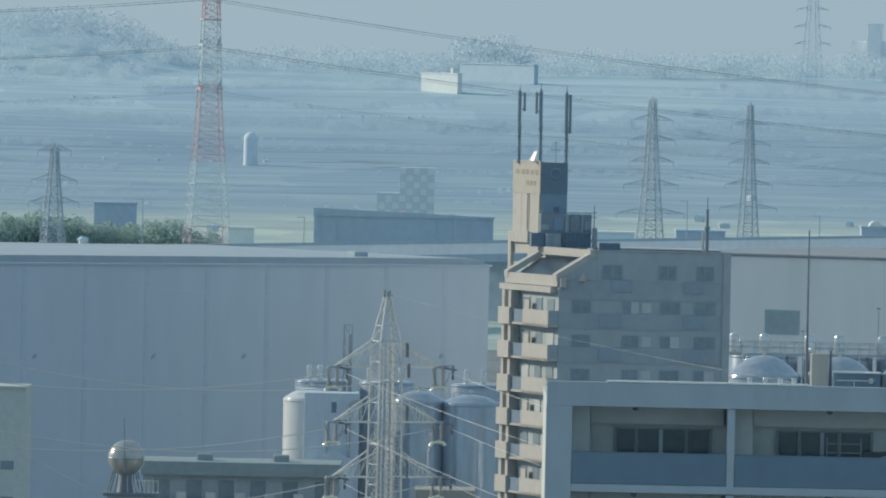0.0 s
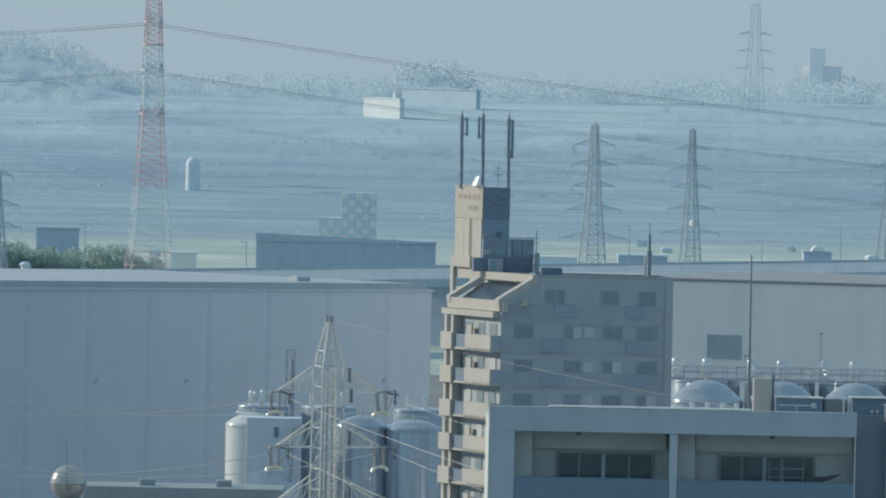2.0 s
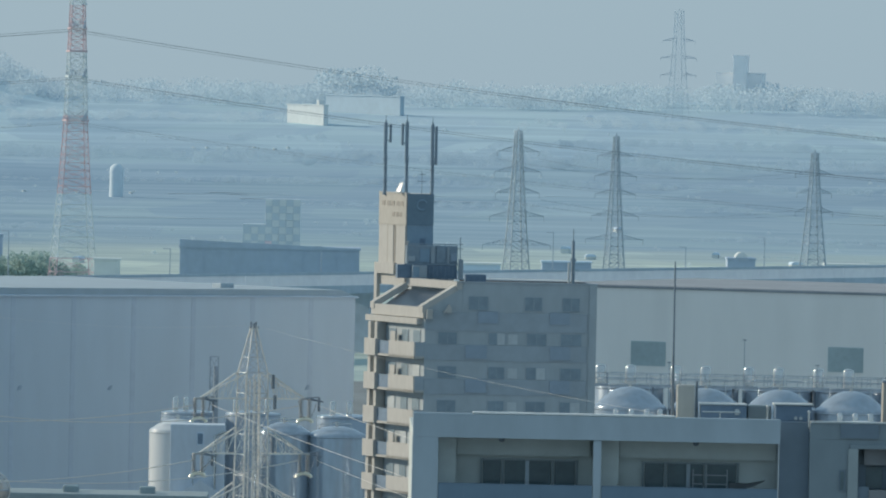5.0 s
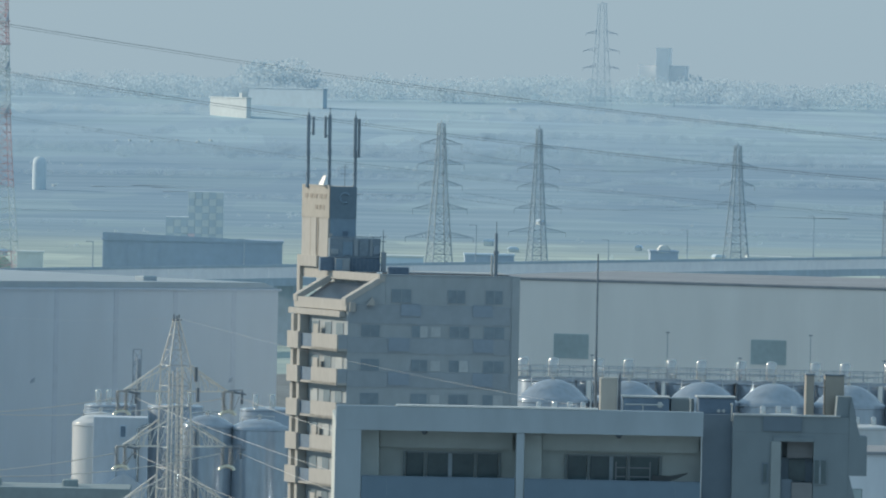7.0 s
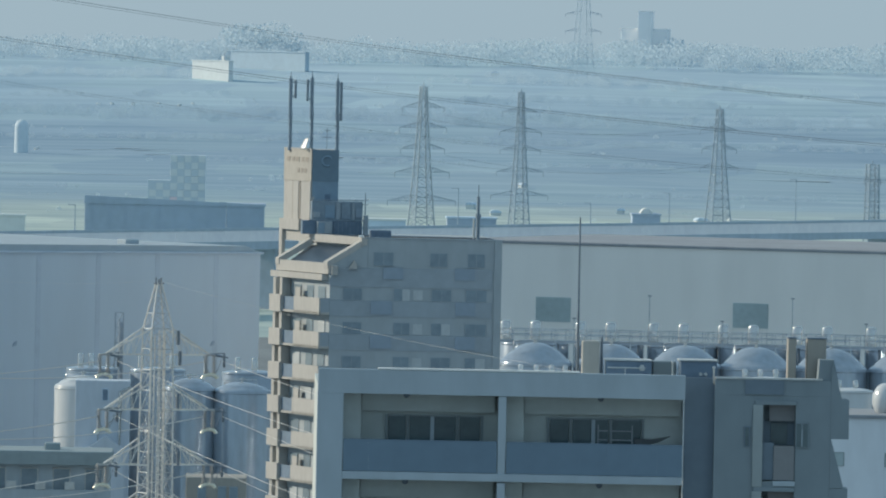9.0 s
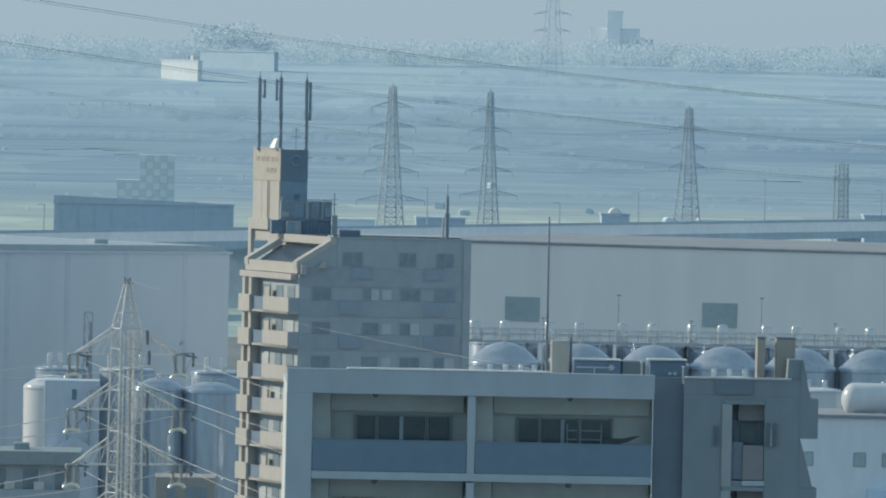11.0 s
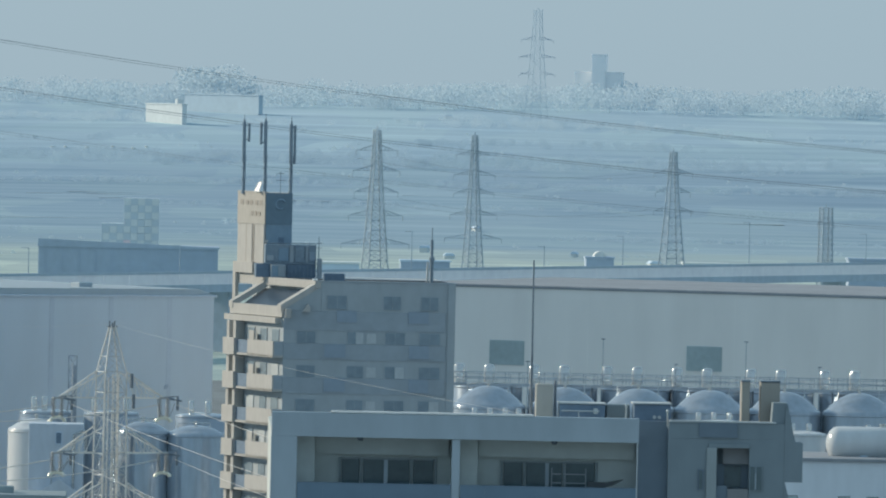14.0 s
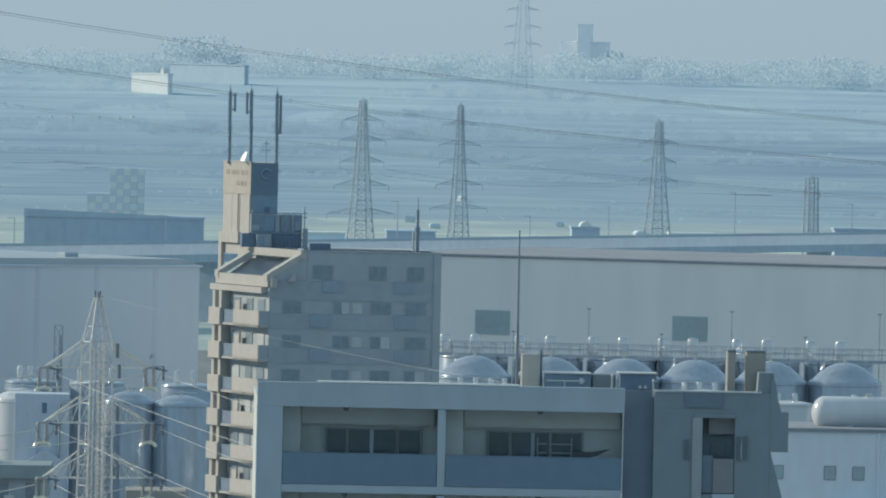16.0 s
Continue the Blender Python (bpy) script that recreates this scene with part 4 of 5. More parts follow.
def arm(x0, x1, z, up, deep, leg, thin, n=4, chords=None):
    """A tapering cross arm from x0 at the body to its tip at x1; a list given as chords takes its four long members."""
    s = Shape()
    tip = Vector((x1, 0, z))
    for y in (-deep, deep):
        lo, hi = Vector((x0, y, z)), Vector((x0, y, z + up))
        if chords is None:
            s.rod(lo, tip, leg, n=4).rod(hi, tip, leg, n=4)
        else:
            chords += [Shape().rod(lo, tip, leg, n=4), Shape().rod(hi, tip, leg, n=4)]
        for i in range(1, n):
            a, b, c = lo.lerp(tip, i / n), hi.lerp(tip, i / n), hi.lerp(tip, (i - 1) / n)
            s.rod(a, b, thin, n=3, cap=False).rod(a, c, thin, n=3, cap=False)
    for i in range(1, n):
        a = Vector((x0, -deep, z)).lerp(tip, i / n)
        s.rod(a, (a.x, -a.y, a.z), thin, n=3, cap=False)
    return s


# ---- the near power pylon ----
ARMS = (37.25, 33.78, 30.31, 26.84)
M_BRACE = material("dull_zinc_bracing", (0.47, 0.50, 0.52), 0.5, 0.4, vary=0.12, size=0.5)
PY = thing("power_pylon", "galvanised lattice power pylon with three-tier arms", "pylon", (-3.42, 640, 0), 24, "near power line")


def near_half(z):
    return 0.72 + (38.9 - z) * 0.012 if z > 27 else 0.863 + (27 - z) * 0.055


frame_parts(lattice(near_half, 0, 38.9, 30, 0.052, 0.020), M_STEEL, M_BRACE, PY)
frame_parts(lattice(lambda z: near_half(z) * 0.45, 0, 38.5, 26, 0.042, 0.010), M_STEEL, M_BRACE, PY)
frame_parts(lattice(lambda z: 0.72 * (42 - z) / 3.1 + 0.09 * (z - 38.9) / 3.1, 38.9, 41.8, 3, 0.05, 0.018), M_STEEL, M_BRACE, PY)
part("peak_fitting", Shape().slab(-0.30, 0.30, -0.15, 0.15, 41.7, 41.8, 0.02).rod((-0.2, 0, 41.8), (-0.2, 0, 42.1), 0.05).rod((0.15, 0, 41.8), (0.15, 0, 42.1), 0.05).rod((0, 0, 41.8), (0, 0, 42.0), 0.06), M_DARKSTEEL, PY)
lad = Shape()
for x in (-0.22, 0.22):
    lad.rod((x, -0.7, 0), (x, -0.7, 38.8), 0.04, n=4)
for i in range(120):
    lad.rod((-0.22, -0.7, 3 + 0.3 * i), (0.22, -0.7, 3 + 0.3 * i), 0.024, n=3, cap=False)
part("ladder", lad, M_STEEL, PY)
disc = [(0.04, 0.0)]
for i in range(9):
    disc += [(0.16, -0.02 - 0.13 * i), (0.15, -0.06 - 0.13 * i), (0.045, -0.07 - 0.13 * i), (0.045, -0.13 - 0.13 * i)]
string_me = Shape().turned(disc, 10).mesh("insulator_string", M_PORCELAIN)
horn = Shape()
horn.tube([(0.50 * math.cos(a), 0, 0.26 * math.sin(a) - 0.10) for a in [math.pi * i / 12 for i in range(13)]], 0.12, 6)
horn.tube([(0.44 * math.cos(a), 0.02, 0.20 * math.sin(a) - 0.10) for a in [math.pi * i / 12 for i in range(13)]], 0.06, 6)
horn_me = horn.mesh("horn", M_HORN)
dead = Shape().turned([(0.05, 0.45), (0.09, 0.4), (0.09, -0.4), (0.05, -0.45)], 8)
dead_me = dead.mesh("surge_arrester", M_DARKSTEEL)
for z in ARMS:
    for d in (-1, 1):
        w = near_half(z)
        long_members = []
        a = part("arm", arm(d * w, d * 3.65, z, 1.65, w, 0.055, 0.024, 5, long_members), M_STEEL, PY, "triangular lattice cross arm")
        tagged(a, "triangular lattice cross arm", kind="stuff")
        for member in long_members:
            part("chord", member, M_STEEL, a)
        part("arm_plate", Shape().slab(d * 3.65 - 0.36, d * 3.65 + 0.36, -0.12, 0.12, z - 0.06, z + 0.05, 0.03), M_PORCELAIN, a, "dark string plate")
        for x in (-0.28, 0.28):
            part("insulator_string", string_me, None, a, at=(d * 3.65 + x, 0, z - 0.05))
        part("arcing_horn", horn_me, None, a, "bright crescent arcing horn", at=(d * 3.65, 0, z - 1.40))
        part("surge_arrester", dead_me, None, a, at=(d * 3.65 + 1.05, 0.2, z - 0.35))
        part("arrester_arm", Shape().rod((d * 3.65, 0, z + 0.05), (d * 3.65 + 1.05, 0.2, z + 0.10), 0.035), M_DARKSTEEL, a)
        loop = sag((d * 3.65 - 0.6, -0.3, z - 0.1), (d * 3.65 + 0.9, 0.3, z - 0.3), 1.1, 14)
        part("jumper_loop", Shape().tube(loop, 0.02), M_DARKSTEEL, a)
        part("strain_clamp", Shape().rod((d * 3.65 + 0.35, -0.05, z - 0.02), (d * 3.65 + 1.0, -0.55, z - 0.16), 0.08, 0.05, n=8), M_DARKSTEEL, a)
for x, z in ((1.05, 38.3), (1.2, 37.0), (1.1, 34.3), (1.2, 30.7)):
    part("signal_box", Shape().slab(x - 0.08, x + 0.08, -0.9, -0.7, z - 0.4, z + 0.5, 0.02), M_DARKSTEEL, PY)
far_left = copy_thing(PY, pose(-33.8, 560, 0, 0, 0, 10) @ Matrix.Diagonal((1.13, 1.13, 1.13, 1)))
far_right = copy_thing(PY, pose(21.4, 420, 0, 0, 0, 10) @ Matrix.Diagonal((1.03, 1.03, 1.03, 1)))
bpy.context.view_layer.update()
for other, drop in ((far_left, 1.9), (far_right, 0.6)):
    for z in ARMS[:3]:
        for d in (-1, 1):
            for k in (0.0,):
                a = PY.matrix_world @ Vector((d * 3.65 + (0.9 if other is far_right else -0.3), k, z - 0.42))
                b = other.matrix_world @ Vector((d * 3.65, k, z - (1.05 if other is far_left else 0.55)))
                solid("power_cable", Shape().tube(sag(a, b, drop + k * 2), 0.034 if other is far_left else 0.017, 4), M_WIRE, "slack silver power cable between the near pylons", "cable", group="near power cables")
    a, b = PY.matrix_world @ Vector((0, 0, 41.9)), other.matrix_world @ Vector((0, 0, 41.9))
    solid("earth_wire", Shape().tube(sag(a, b, drop * 0.8), 0.006, 4), M_WIRE, "thin earth wire strung from the pylon peak", "cable", group="near power cables")

# ---- tanks of the works ----
def silo(x, y, r, top, dome, mat, label, vents=(), vr=0.5, vh=1.3, rail=False):
    t = thing("storage_tank", label, "tank", (x, y, 0), 0, "works tanks")
    prof, q = [(r, 0), (r, top - dome)], 0.16 * r
    rise_k = min(0.35 * dome, 0.7 * q)
    for i in range(1, 6):
        a = math.pi / 2 * i / 5 * 0.78
        prof.append((r - q + q * math.cos(a), top - dome + rise_k * math.sin(a)))
    r1, z1 = prof[-1]
    for i in range(1, 9):
        k = i / 8
        prof.append((max(0.001, r1 * (1 - k)), z1 + (top - z1) * (1 - (1 - k) ** 2.2)))
    part("shell", Shape().turned(prof, 40), mat, t)
    part("seam", Shape().turned([(r, 0), (r + 0.06, 0.02), (r + 0.06, 0.12), (r, 0.14)], 40, (0, 0, top - dome - 0.2)), mat, t)
    if dome > 0.9:
        part("nozzle", Shape().rod((0, 0, top - 0.1), (0, 0, top + 0.45), 0.16, n=10).rod((0, 0, top + 0.3), (0, 0, top + 0.36), 0.28, n=10), M_VENT, t)
        part("dome_pipe", Shape().tube([(-r * 0.6, -r * 0.5, top - dome * 0.35), (-r * 0.6, -r * 0.5, top + 0.2), (-r * 0.2, -r * 0.5, top + 0.3), (r * 0.5, -r * 0.5, top + 0.3), (r * 0.5, -r * 0.5, top - dome * 0.3)], 0.06, 6), M_VENT, t)
    for dx in vents:
        z = top - dome - 0.3 if abs(dx) > r * 0.8 else top - dome * 0.5
        z = top - 0.15 if dome < 0.5 else z
        part("vent", Shape().turned([(vr, 0), (vr, vh - vr * 0.5), (vr * 0.9, vh - vr * 0.2), (vr * 0.5, vh), (0.001, vh + 0.03)], 14, (dx, 0, z)), M_VENT, t, "shiny capped vent")
    if rail:
        g = Shape()
        for h in (0.6, 1.1):
            g.tube([(r * math.cos(a), r * math.sin(a), top + h - 0.1) for a in [6.2832 * i / 28 for i in range(29)]], 0.035, 4)
        for i in range(14):
            a = 6.2832 * i / 14
            g.rod((r * math.cos(a), r * math.sin(a), top - 0.3), (r * math.cos(a), r * math.sin(a), top + 1.0), 0.035, n=4)
        part("guard_rail", g, M_TANK, t)
    return t


for i, x in enumerate((31.9, 39.4, 46.7, 53.7, 61.1, 68.5)):
    silo(x, 1000, 3.65, 27.55, 2.1, M_TANK, "stainless storage tank with rounded dome")
    silo(x + 0.3, 1014, 3.5, 27.4, 0.3, M_TANK, "flat-topped stainless tank with guard rail", (-2.85, 0.15), 0.55, 2.05, True)
    silo(x + 0.3 if i < 4 else x + 0.9, 986, 2.4, 25.1 if i < 4 else 24.2, 0.3, M_TANKWHITE, "white lower tank with small vents", (-2.1, -0.6, 0.9, 2.2) if i in (0, 3) else (-0.9, 0.7), 0.26, 0.85)
    lamp = thing("tank_lamp_post", "thin lamp post on the tank walkway", "lamp post", (x + 4.2, 1012, 0), 0, "tank walkway posts")
    part("pole", Shape().rod((0, 0, 0), (0, 0, 28.4 + (3.6 if i % 2 else 1.2)), 0.035), M_ANTENNA, lamp)
    part("head", Shape().slab(-0.2, 0.2, -0.1, 0.1, 28.4 + (3.6 if i % 2 else 1.2), 28.5 + (3.6 if i % 2 else 1.2), 0.02), M_DARKSTEEL, lamp)
walk_s = Shape().box(26, 75, 1009.6, 1010.4, 27.2, 27.5)
cw = solid("catwalk", walk_s, M_TANK, "steel catwalk along the tank tops", "catwalk")
for h in (0.55, 1.1):
    part("rail", Shape().rod((26, 1009.6, 27.5 + h), (75, 1009.6, 27.5 + h), 0.05, n=4), M_TANK, cw)
for i in range(26):
    part("post", Shape().rod((26 + 1.95 * i, 1009.6, 27.5), (26 + 1.95 * i, 1009.6, 28.6), 0.045, n=4), M_TANK, cw)
for i in range(7):
    part("leg", Shape().rod((26.5 + 8 * i, 1010, 0), (26.5 + 8 * i, 1010, 27.2), 0.12), M_DARKSTEEL, cw)
WB = thing("white_works_building", "pale blue-white clad works building with small windows", "building", (49.0, 800, 0), 0)
part("wall", Shape().box(0, 22, 0, 14, 0, 28.15), M_PLANTWHITE, WB)
part("roof_edge", Shape().slab(-0.1, 22.1, -0.2, 14, 28.154, 28.42, 0.05), M_REAVE, WB, "grey roof edge")
for k in range(4):
    for x in (0.2, 4.35, 6.6):
        w = part("window", Shape().slab(x - 0.06, x + 0.9, -0.06, 0, 24.35 - 4 * k, 25.45 - 4 * k, 0.02), M_FRAME, WB)
        part("pane", Shape().box(x, x + 0.84, -0.08, -0.06, 24.4 - 4 * k, 25.4 - 4 * k), M_RWIN, w)
part("downpipe", Shape().rod((8.6, -0.12, 0), (8.6, -0.12, 28.1), 0.12, n=10), M_PLANTWHITE, WB)
part("canopy", Shape().slab(5.4, 22, -1.2, 0, 21.5, 22.6, 0.05), M_FARGREY, WB)
prof = [(0.001, 0.0)] + [(1.35 * math.sin(a), 1.0 * (1 - math.cos(a))) for a in [math.pi / 2 * i / 8 for i in range(1, 9)]] + [(1.35, 15.0), (0.001, 16.0)]
lying = thing("lying_tank", "white lying pressure tank on saddles", "tank", (52.6, 806, 28.42))
part("shell", Shape(Matrix.Translation((0, 0, 1.0)) @ Matrix.Rotation(radians(90), 4, "Y")).turned(prof, 32), M_TANKWHITE, lying)
for x in (3.0, 11.0):
    part("saddle", Shape().slab(x - 0.3, x + 0.3, -1.0, 1.0, 0, 0.4, 0.04), M_FARGREY, lying)
part("manhole", Shape().rod((4.5, 0, 2.3), (4.5, 0, 2.6), 0.25, n=12), M_VENT, lying)

silo(-13.25, 1050, 2.95, 21.7, 1.25, M_TANKWHITE, "white storage tank with bright rounded shoulder")
silo(-2.2, 1050, 2.7, 21.6, 1.1, M_TANK, "stainless storage tank behind the pylon")
silo(3.2, 1050, 3.0, 21.3, 1.0, M_TANK, "stainless storage tank beside the works")
silo(-12.3, 1062, 2.9, 22.3, 0.3, M_TANK, "rear stainless tank with tall vents", (-1.4, -0.3), 0.30, 1.45)
silo(-5.6, 1062, 2.9, 22.3, 0.3, M_TANK, "rear stainless tank with tall vents", (-1.8, 1.5), 0.30, 1.45)
silo(4.0, 1062, 2.9, 22.2, 0.3, M_TANK, "rear stainless tank with tall vents", (-1.25, 0.5), 0.30, 1.4)
M_PLANTBLUE = material("pale_grey_blue_cladding", (0.56, 0.63, 0.70), 0.8, vary=0.06, size=2, streak=3)
PB = thing("plant_house", "pale blue works tower block with one window", "building", (-13.9, 1040, 0), 0)
part("wall", Shape().slab(0, 5.6, 0, 5, 0, 21.5, 0.05), M_PLANTBLUE, PB)
part("stair_rail", Shape().tube([(0.4, -0.1, 12.0), (2.4, -0.1, 14.2), (2.4, -0.1, 16.0), (5.0, -0.1, 18.6)], 0.06, 5), M_VENT, PB)
part("pipe_run", Shape().tube([(4.6, -0.2, 8.0), (4.6, -0.2, 20.4), (5.8, -0.2, 20.9)], 0.12, 6), M_VENT, PB)
part("hood", Shape().prism([(0.9, 0), (5.2, 0), (5.2, 14.5), (3.2, 15.9), (0.2, 13.8)], -1.4, 0), M_PLANTBLUE, PB)
w = part("window", Shape().slab(2.75, 3.4, -0.07, 0, 19.4, 20.7, 0.02), M_FARGREY, PB)
part("pane", Shape().box(2.82, 3.33, -0.09, -0.07, 19.5, 20.6), M_BLUEBOX, w)
M_PIPES = material("blue_grey_pipe_paint", (0.33, 0.40, 0.47), 0.6, vary=0.08)
LT = thing("pipe_tower", "slim dark lattice pipe tower", "tower", (-9.7, 1058, 0))
frame_parts(lattice(lambda z: 0.42, 0, 28.0, 18, 0.07, 0.035), M_PIPES, M_PIPES, LT)
part("pipe", Shape().rod((0.2, 0, 0), (0.2, 0, 27.0), 0.25, n=8), M_PIPES, LT)

# ---- low buildings at the lower edge ----
M_HBROOF = material("grey_green_roof_sheet", (0.29, 0.36, 0.385), 0.8, vary=0.08, size=2)
HB = thing("low_housing_block", "grey flat-roofed housing block with balconies", "apartment building", (-26.2, 900, -0.5), 0)
part("wall", Shape().box(0, 17.4, 0, 9, 0, 19.35), M_FASCIA, HB)
part("roof", Shape().slab(-0.2, 17.6, -0.9, 9, 19.4, 20.6, 0.06), M_HBROOF, HB, "dark grey-green roof fascia")
for x in (5.4, 12.2):
    part("roof_vent", Shape().slab(x - 0.7, x + 0.7, 2, 4, 20.6, 21.2, 0.1), M_HBROOF, HB)
for k in range(5):
    for i in range(6):
        x = 0.9 + 2.85 * i
        w = part("window", Shape().slab(x, x + 1.6, -0.08, 0, 17.0 - 3 * k, 19.1 - 3 * k, 0.03), M_LIGHTBOX, HB)
        part("pane", Shape().box(x + 0.1, x + 1.5, -0.10, -0.08, 17.1 - 3 * k, 19.0 - 3 * k), M_APTPANE, w)
    part("balcony", Shape().slab(-0.1, 17.5, -0.9, -0.75, 16.2 - 3 * k, 17.2 - 3 * k, 0.03), M_FASCIA, HB)
    part("balcony_slab", Shape().box(0, 17.4, -0.9, 0, 16.0 - 3 * k, 16.2 - 3 * k), M_FASCIA, HB)
for i in range(6):
    ac = solid("air_conditioner", Shape().slab(3.0 + 2.6 * i, 3.9 + 2.6 * i, -1.0, -0.9, 17.2, 17.9, 0.03), M_LIGHTBOX, "white condenser hung on the balcony", "air conditioner", (-26.2, 900, -0.5))
BT = thing("ball_water_tank", "spherical steel water tank on a braced stand", "water tank", (-27.3, 885, -0.5), 0)
prof = [(0.001, -1.55)] + [(1.55 * math.cos(a), 1.55 * math.sin(a)) for a in [math.pi * (i / 16 - 0.5) for i in range(1, 16)]] + [(0.001, 1.55)]
part("ball", Shape().turned(prof, 36, (0, 0, 21.4)), M_BALL, BT, "brushed steel ball")
part("girdle", Shape().turned([(1.55, -0.08), (1.62, -0.05), (1.62, 0.05), (1.55, 0.08)], 36, (0, 0, 21.4)), M_TANK, BT)
part("neck", Shape().turned([(0.75, 18.4), (0.6, 19.2), (0.55, 20.1)], 20), M_DARKSTEEL, BT)
for i in range(8):
    a = 6.2832 * i / 8 + 0.2
    part("stay", Shape().rod((1.6 * math.cos(a), 1.6 * math.sin(a), 18.4), (1.0 * math.cos(a), 1.0 * math.sin(a), 20.4), 0.06), M_DARKSTEEL, BT)
part("platform", Shape().slab(-1.9, 3.0, -1.6, 1.6, 18.1, 18.4, 0.05), M_DARKSTEEL, BT)
part("stand", Shape().slab(-1.5, 2.6, -1.4, 1.4, 0, 18.1, 0.05), M_APT, BT)
part("aerial", Shape().rod((0.0, -1.7, 20.3), (-0.15, -1.7, 25.0), 0.04, 0.02), M_DARKSTEEL, BT)
part("hoop_ladder", Shape().tube([(1.62 * math.cos(a), -0.3, 21.4 + 1.62 * math.sin(a)) for a in [math.pi * (i / 14 - 0.35) for i in range(12)]], 0.04), M_STEEL, BT)
for i in range(6):
    part("rail_post", Shape().rod((0.9 + 0.4 * i, -1.5, 18.4), (0.9 + 0.4 * i, -1.5, 19.6), 0.03), M_STEEL, BT)
part("rail", Shape().rod((0.9, -1.5, 19.5), (2.9, -1.5, 19.5), 0.035), M_STEEL, BT)
PL = thing("pale_block", "pale grey-green rendered block with bright coping", "building", (-50, 850, 0), 0)
part("wall", Shape().box(0, 15.3, 0, 12, 0, 28.0), M_INNER, PL)
part("coping", Shape().slab(-0.1, 15.45, -0.15, 0.2, 28.004, 28.2, 0.04), M_LIGHTBOX, PL)
for k in range(3):
    w = part("window", Shape().slab(13.3, 14.4, -0.06, 0, 21.2 - 3 * k, 21.9 - 3 * k, 0.02), M_FRAME, PL)
    part("pane", Shape().box(13.36, 14.34, -0.08, -0.06, 21.25 - 3 * k, 21.85 - 3 * k), M_APTPANE, w)
solid("stay_cable", Shape().tube(sag((-34.6, 852, 22.4), (-30.0, 880, 18.3), 0.1, 6), 0.03), M_WIRE, "thin stay cable from the pale block", "cable")
BB = thing("beige_house", "small beige block with dark windows", "building", (-2.0, 700, 0), 0)
part("wall", Shape().slab(0.4, 4.6, 0, 6, 0, 26.9, 0.04), M_BEIGE, BB)
for k in range(3):
    for x in (1.2, 2.6, 3.4):
        w = part("window", Shape().slab(x, x + 0.6, -0.06, 0, 25.2 - 3 * k, 26.3 - 3 * k, 0.02), M_APTBAND, BB)
        part("pane", Shape().box(x + 0.05, x + 0.55, -0.08, -0.06, 25.25 - 3 * k, 26.25 - 3 * k), M_APTPANE, w)

# ---- elevated road ----
EX = thing("elevated_road", "elevated expressway with lavender sound barriers", "road", (-84, 1922, 0), math.degrees(math.atan2(430, 254)), kind="structure")
part("deck", Shape().box(-250, 700, 0, 11, 12.6, 14.2), M_ROADDARK, EX)
part("barrier_cap", Shape().slab(-250, 700, -0.15, 0.25, 16.45, 17.0, 0.05), M_ROADDARK, EX, "dark barrier cap")
for i in range(95):
    part("panel", Shape().box(-250 + 10 * i, -240.12 + 10 * i, 0, 0.12, 14.2, 16.45), M_ROAD, EX)
for i in range(24):
    part("pier", Shape().slab(-245 + 40 * i, -242.5 + 40 * i, 3, 8, 0, 12.6, 0.1), M_ROADDARK, EX)
for i in range(16):
    lp = thing("street_lamp", "tall grey lamp post on the elevated road", "street lamp", (0, 0, 0), 0, "expressway lamps")
    lp.matrix_world = EX.matrix_world @ pose(-200 + 52 * i + 9 * math.sin(i * 2.1), 1.0, 14.2)
    h = 9.5 + 2.5 * math.sin(i * 1.7)
    part("pole", Shape().rod((0, 0, 0), (0, 0, h), 0.13, 0.08, n=6), M_FARSTEEL, lp)
    part("head", Shape().slab(-0.2, 0.2, 0, 1.6, h, h + 0.15, 0.03), M_FARSTEEL, lp)

# ---- red and white pylon and its wires ----
def red_half(z):
    return 2.7 + (3.0 * ((44 - z) / 44) ** 1.25 if z < 44 else -0.10 * (z - 44) / 3)


def red_tower():
    t = thing("tall_pylon", "tall lattice power pylon banded red and white", "pylon", (-62.5, 2680, 0), 12, "far power line")
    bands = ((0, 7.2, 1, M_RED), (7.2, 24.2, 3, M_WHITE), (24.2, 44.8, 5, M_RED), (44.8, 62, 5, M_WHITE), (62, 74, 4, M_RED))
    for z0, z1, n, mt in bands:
        frame_parts(lattice(red_half, z0, z1, n * 2, 0.16, 0.07), mt, mt, t, "red steel leg muted by painted haze" if mt is M_RED else "white steel leg muted by painted haze")
    frame_parts(lattice(lambda z: 1.7 * (79 - z) / 5 + 0.3, 74, 78, 2, 0.2, 0.1), M_WHITE, M_WHITE, t)
    for z in (68, 55.3, 43.7, 62.0):
        w = red_half(z) + 0.35
        part("collar", Shape().plan([(-w, -w), (w, -w), (w, w), (-w, w)], z - 0.3, z + 0.15), M_RED if z > 60 or z < 44 else M_WHITE, t)
    for z in (68, 55.3, 43.7):
        for d in (-1, 1):
            s = arm(red_half(z), 8.5, z, 2.6, red_half(z), 0.14, 0.08)
            s.v = [(d * -p[1], d * p[0], p[2]) for p in s.v]
            part("arm", s, M_FARSTEEL, t)
    return t


RT = red_tower()
RT2 = copy_thing(RT, pose(-304, 2900, 0, 0, 0, 12))


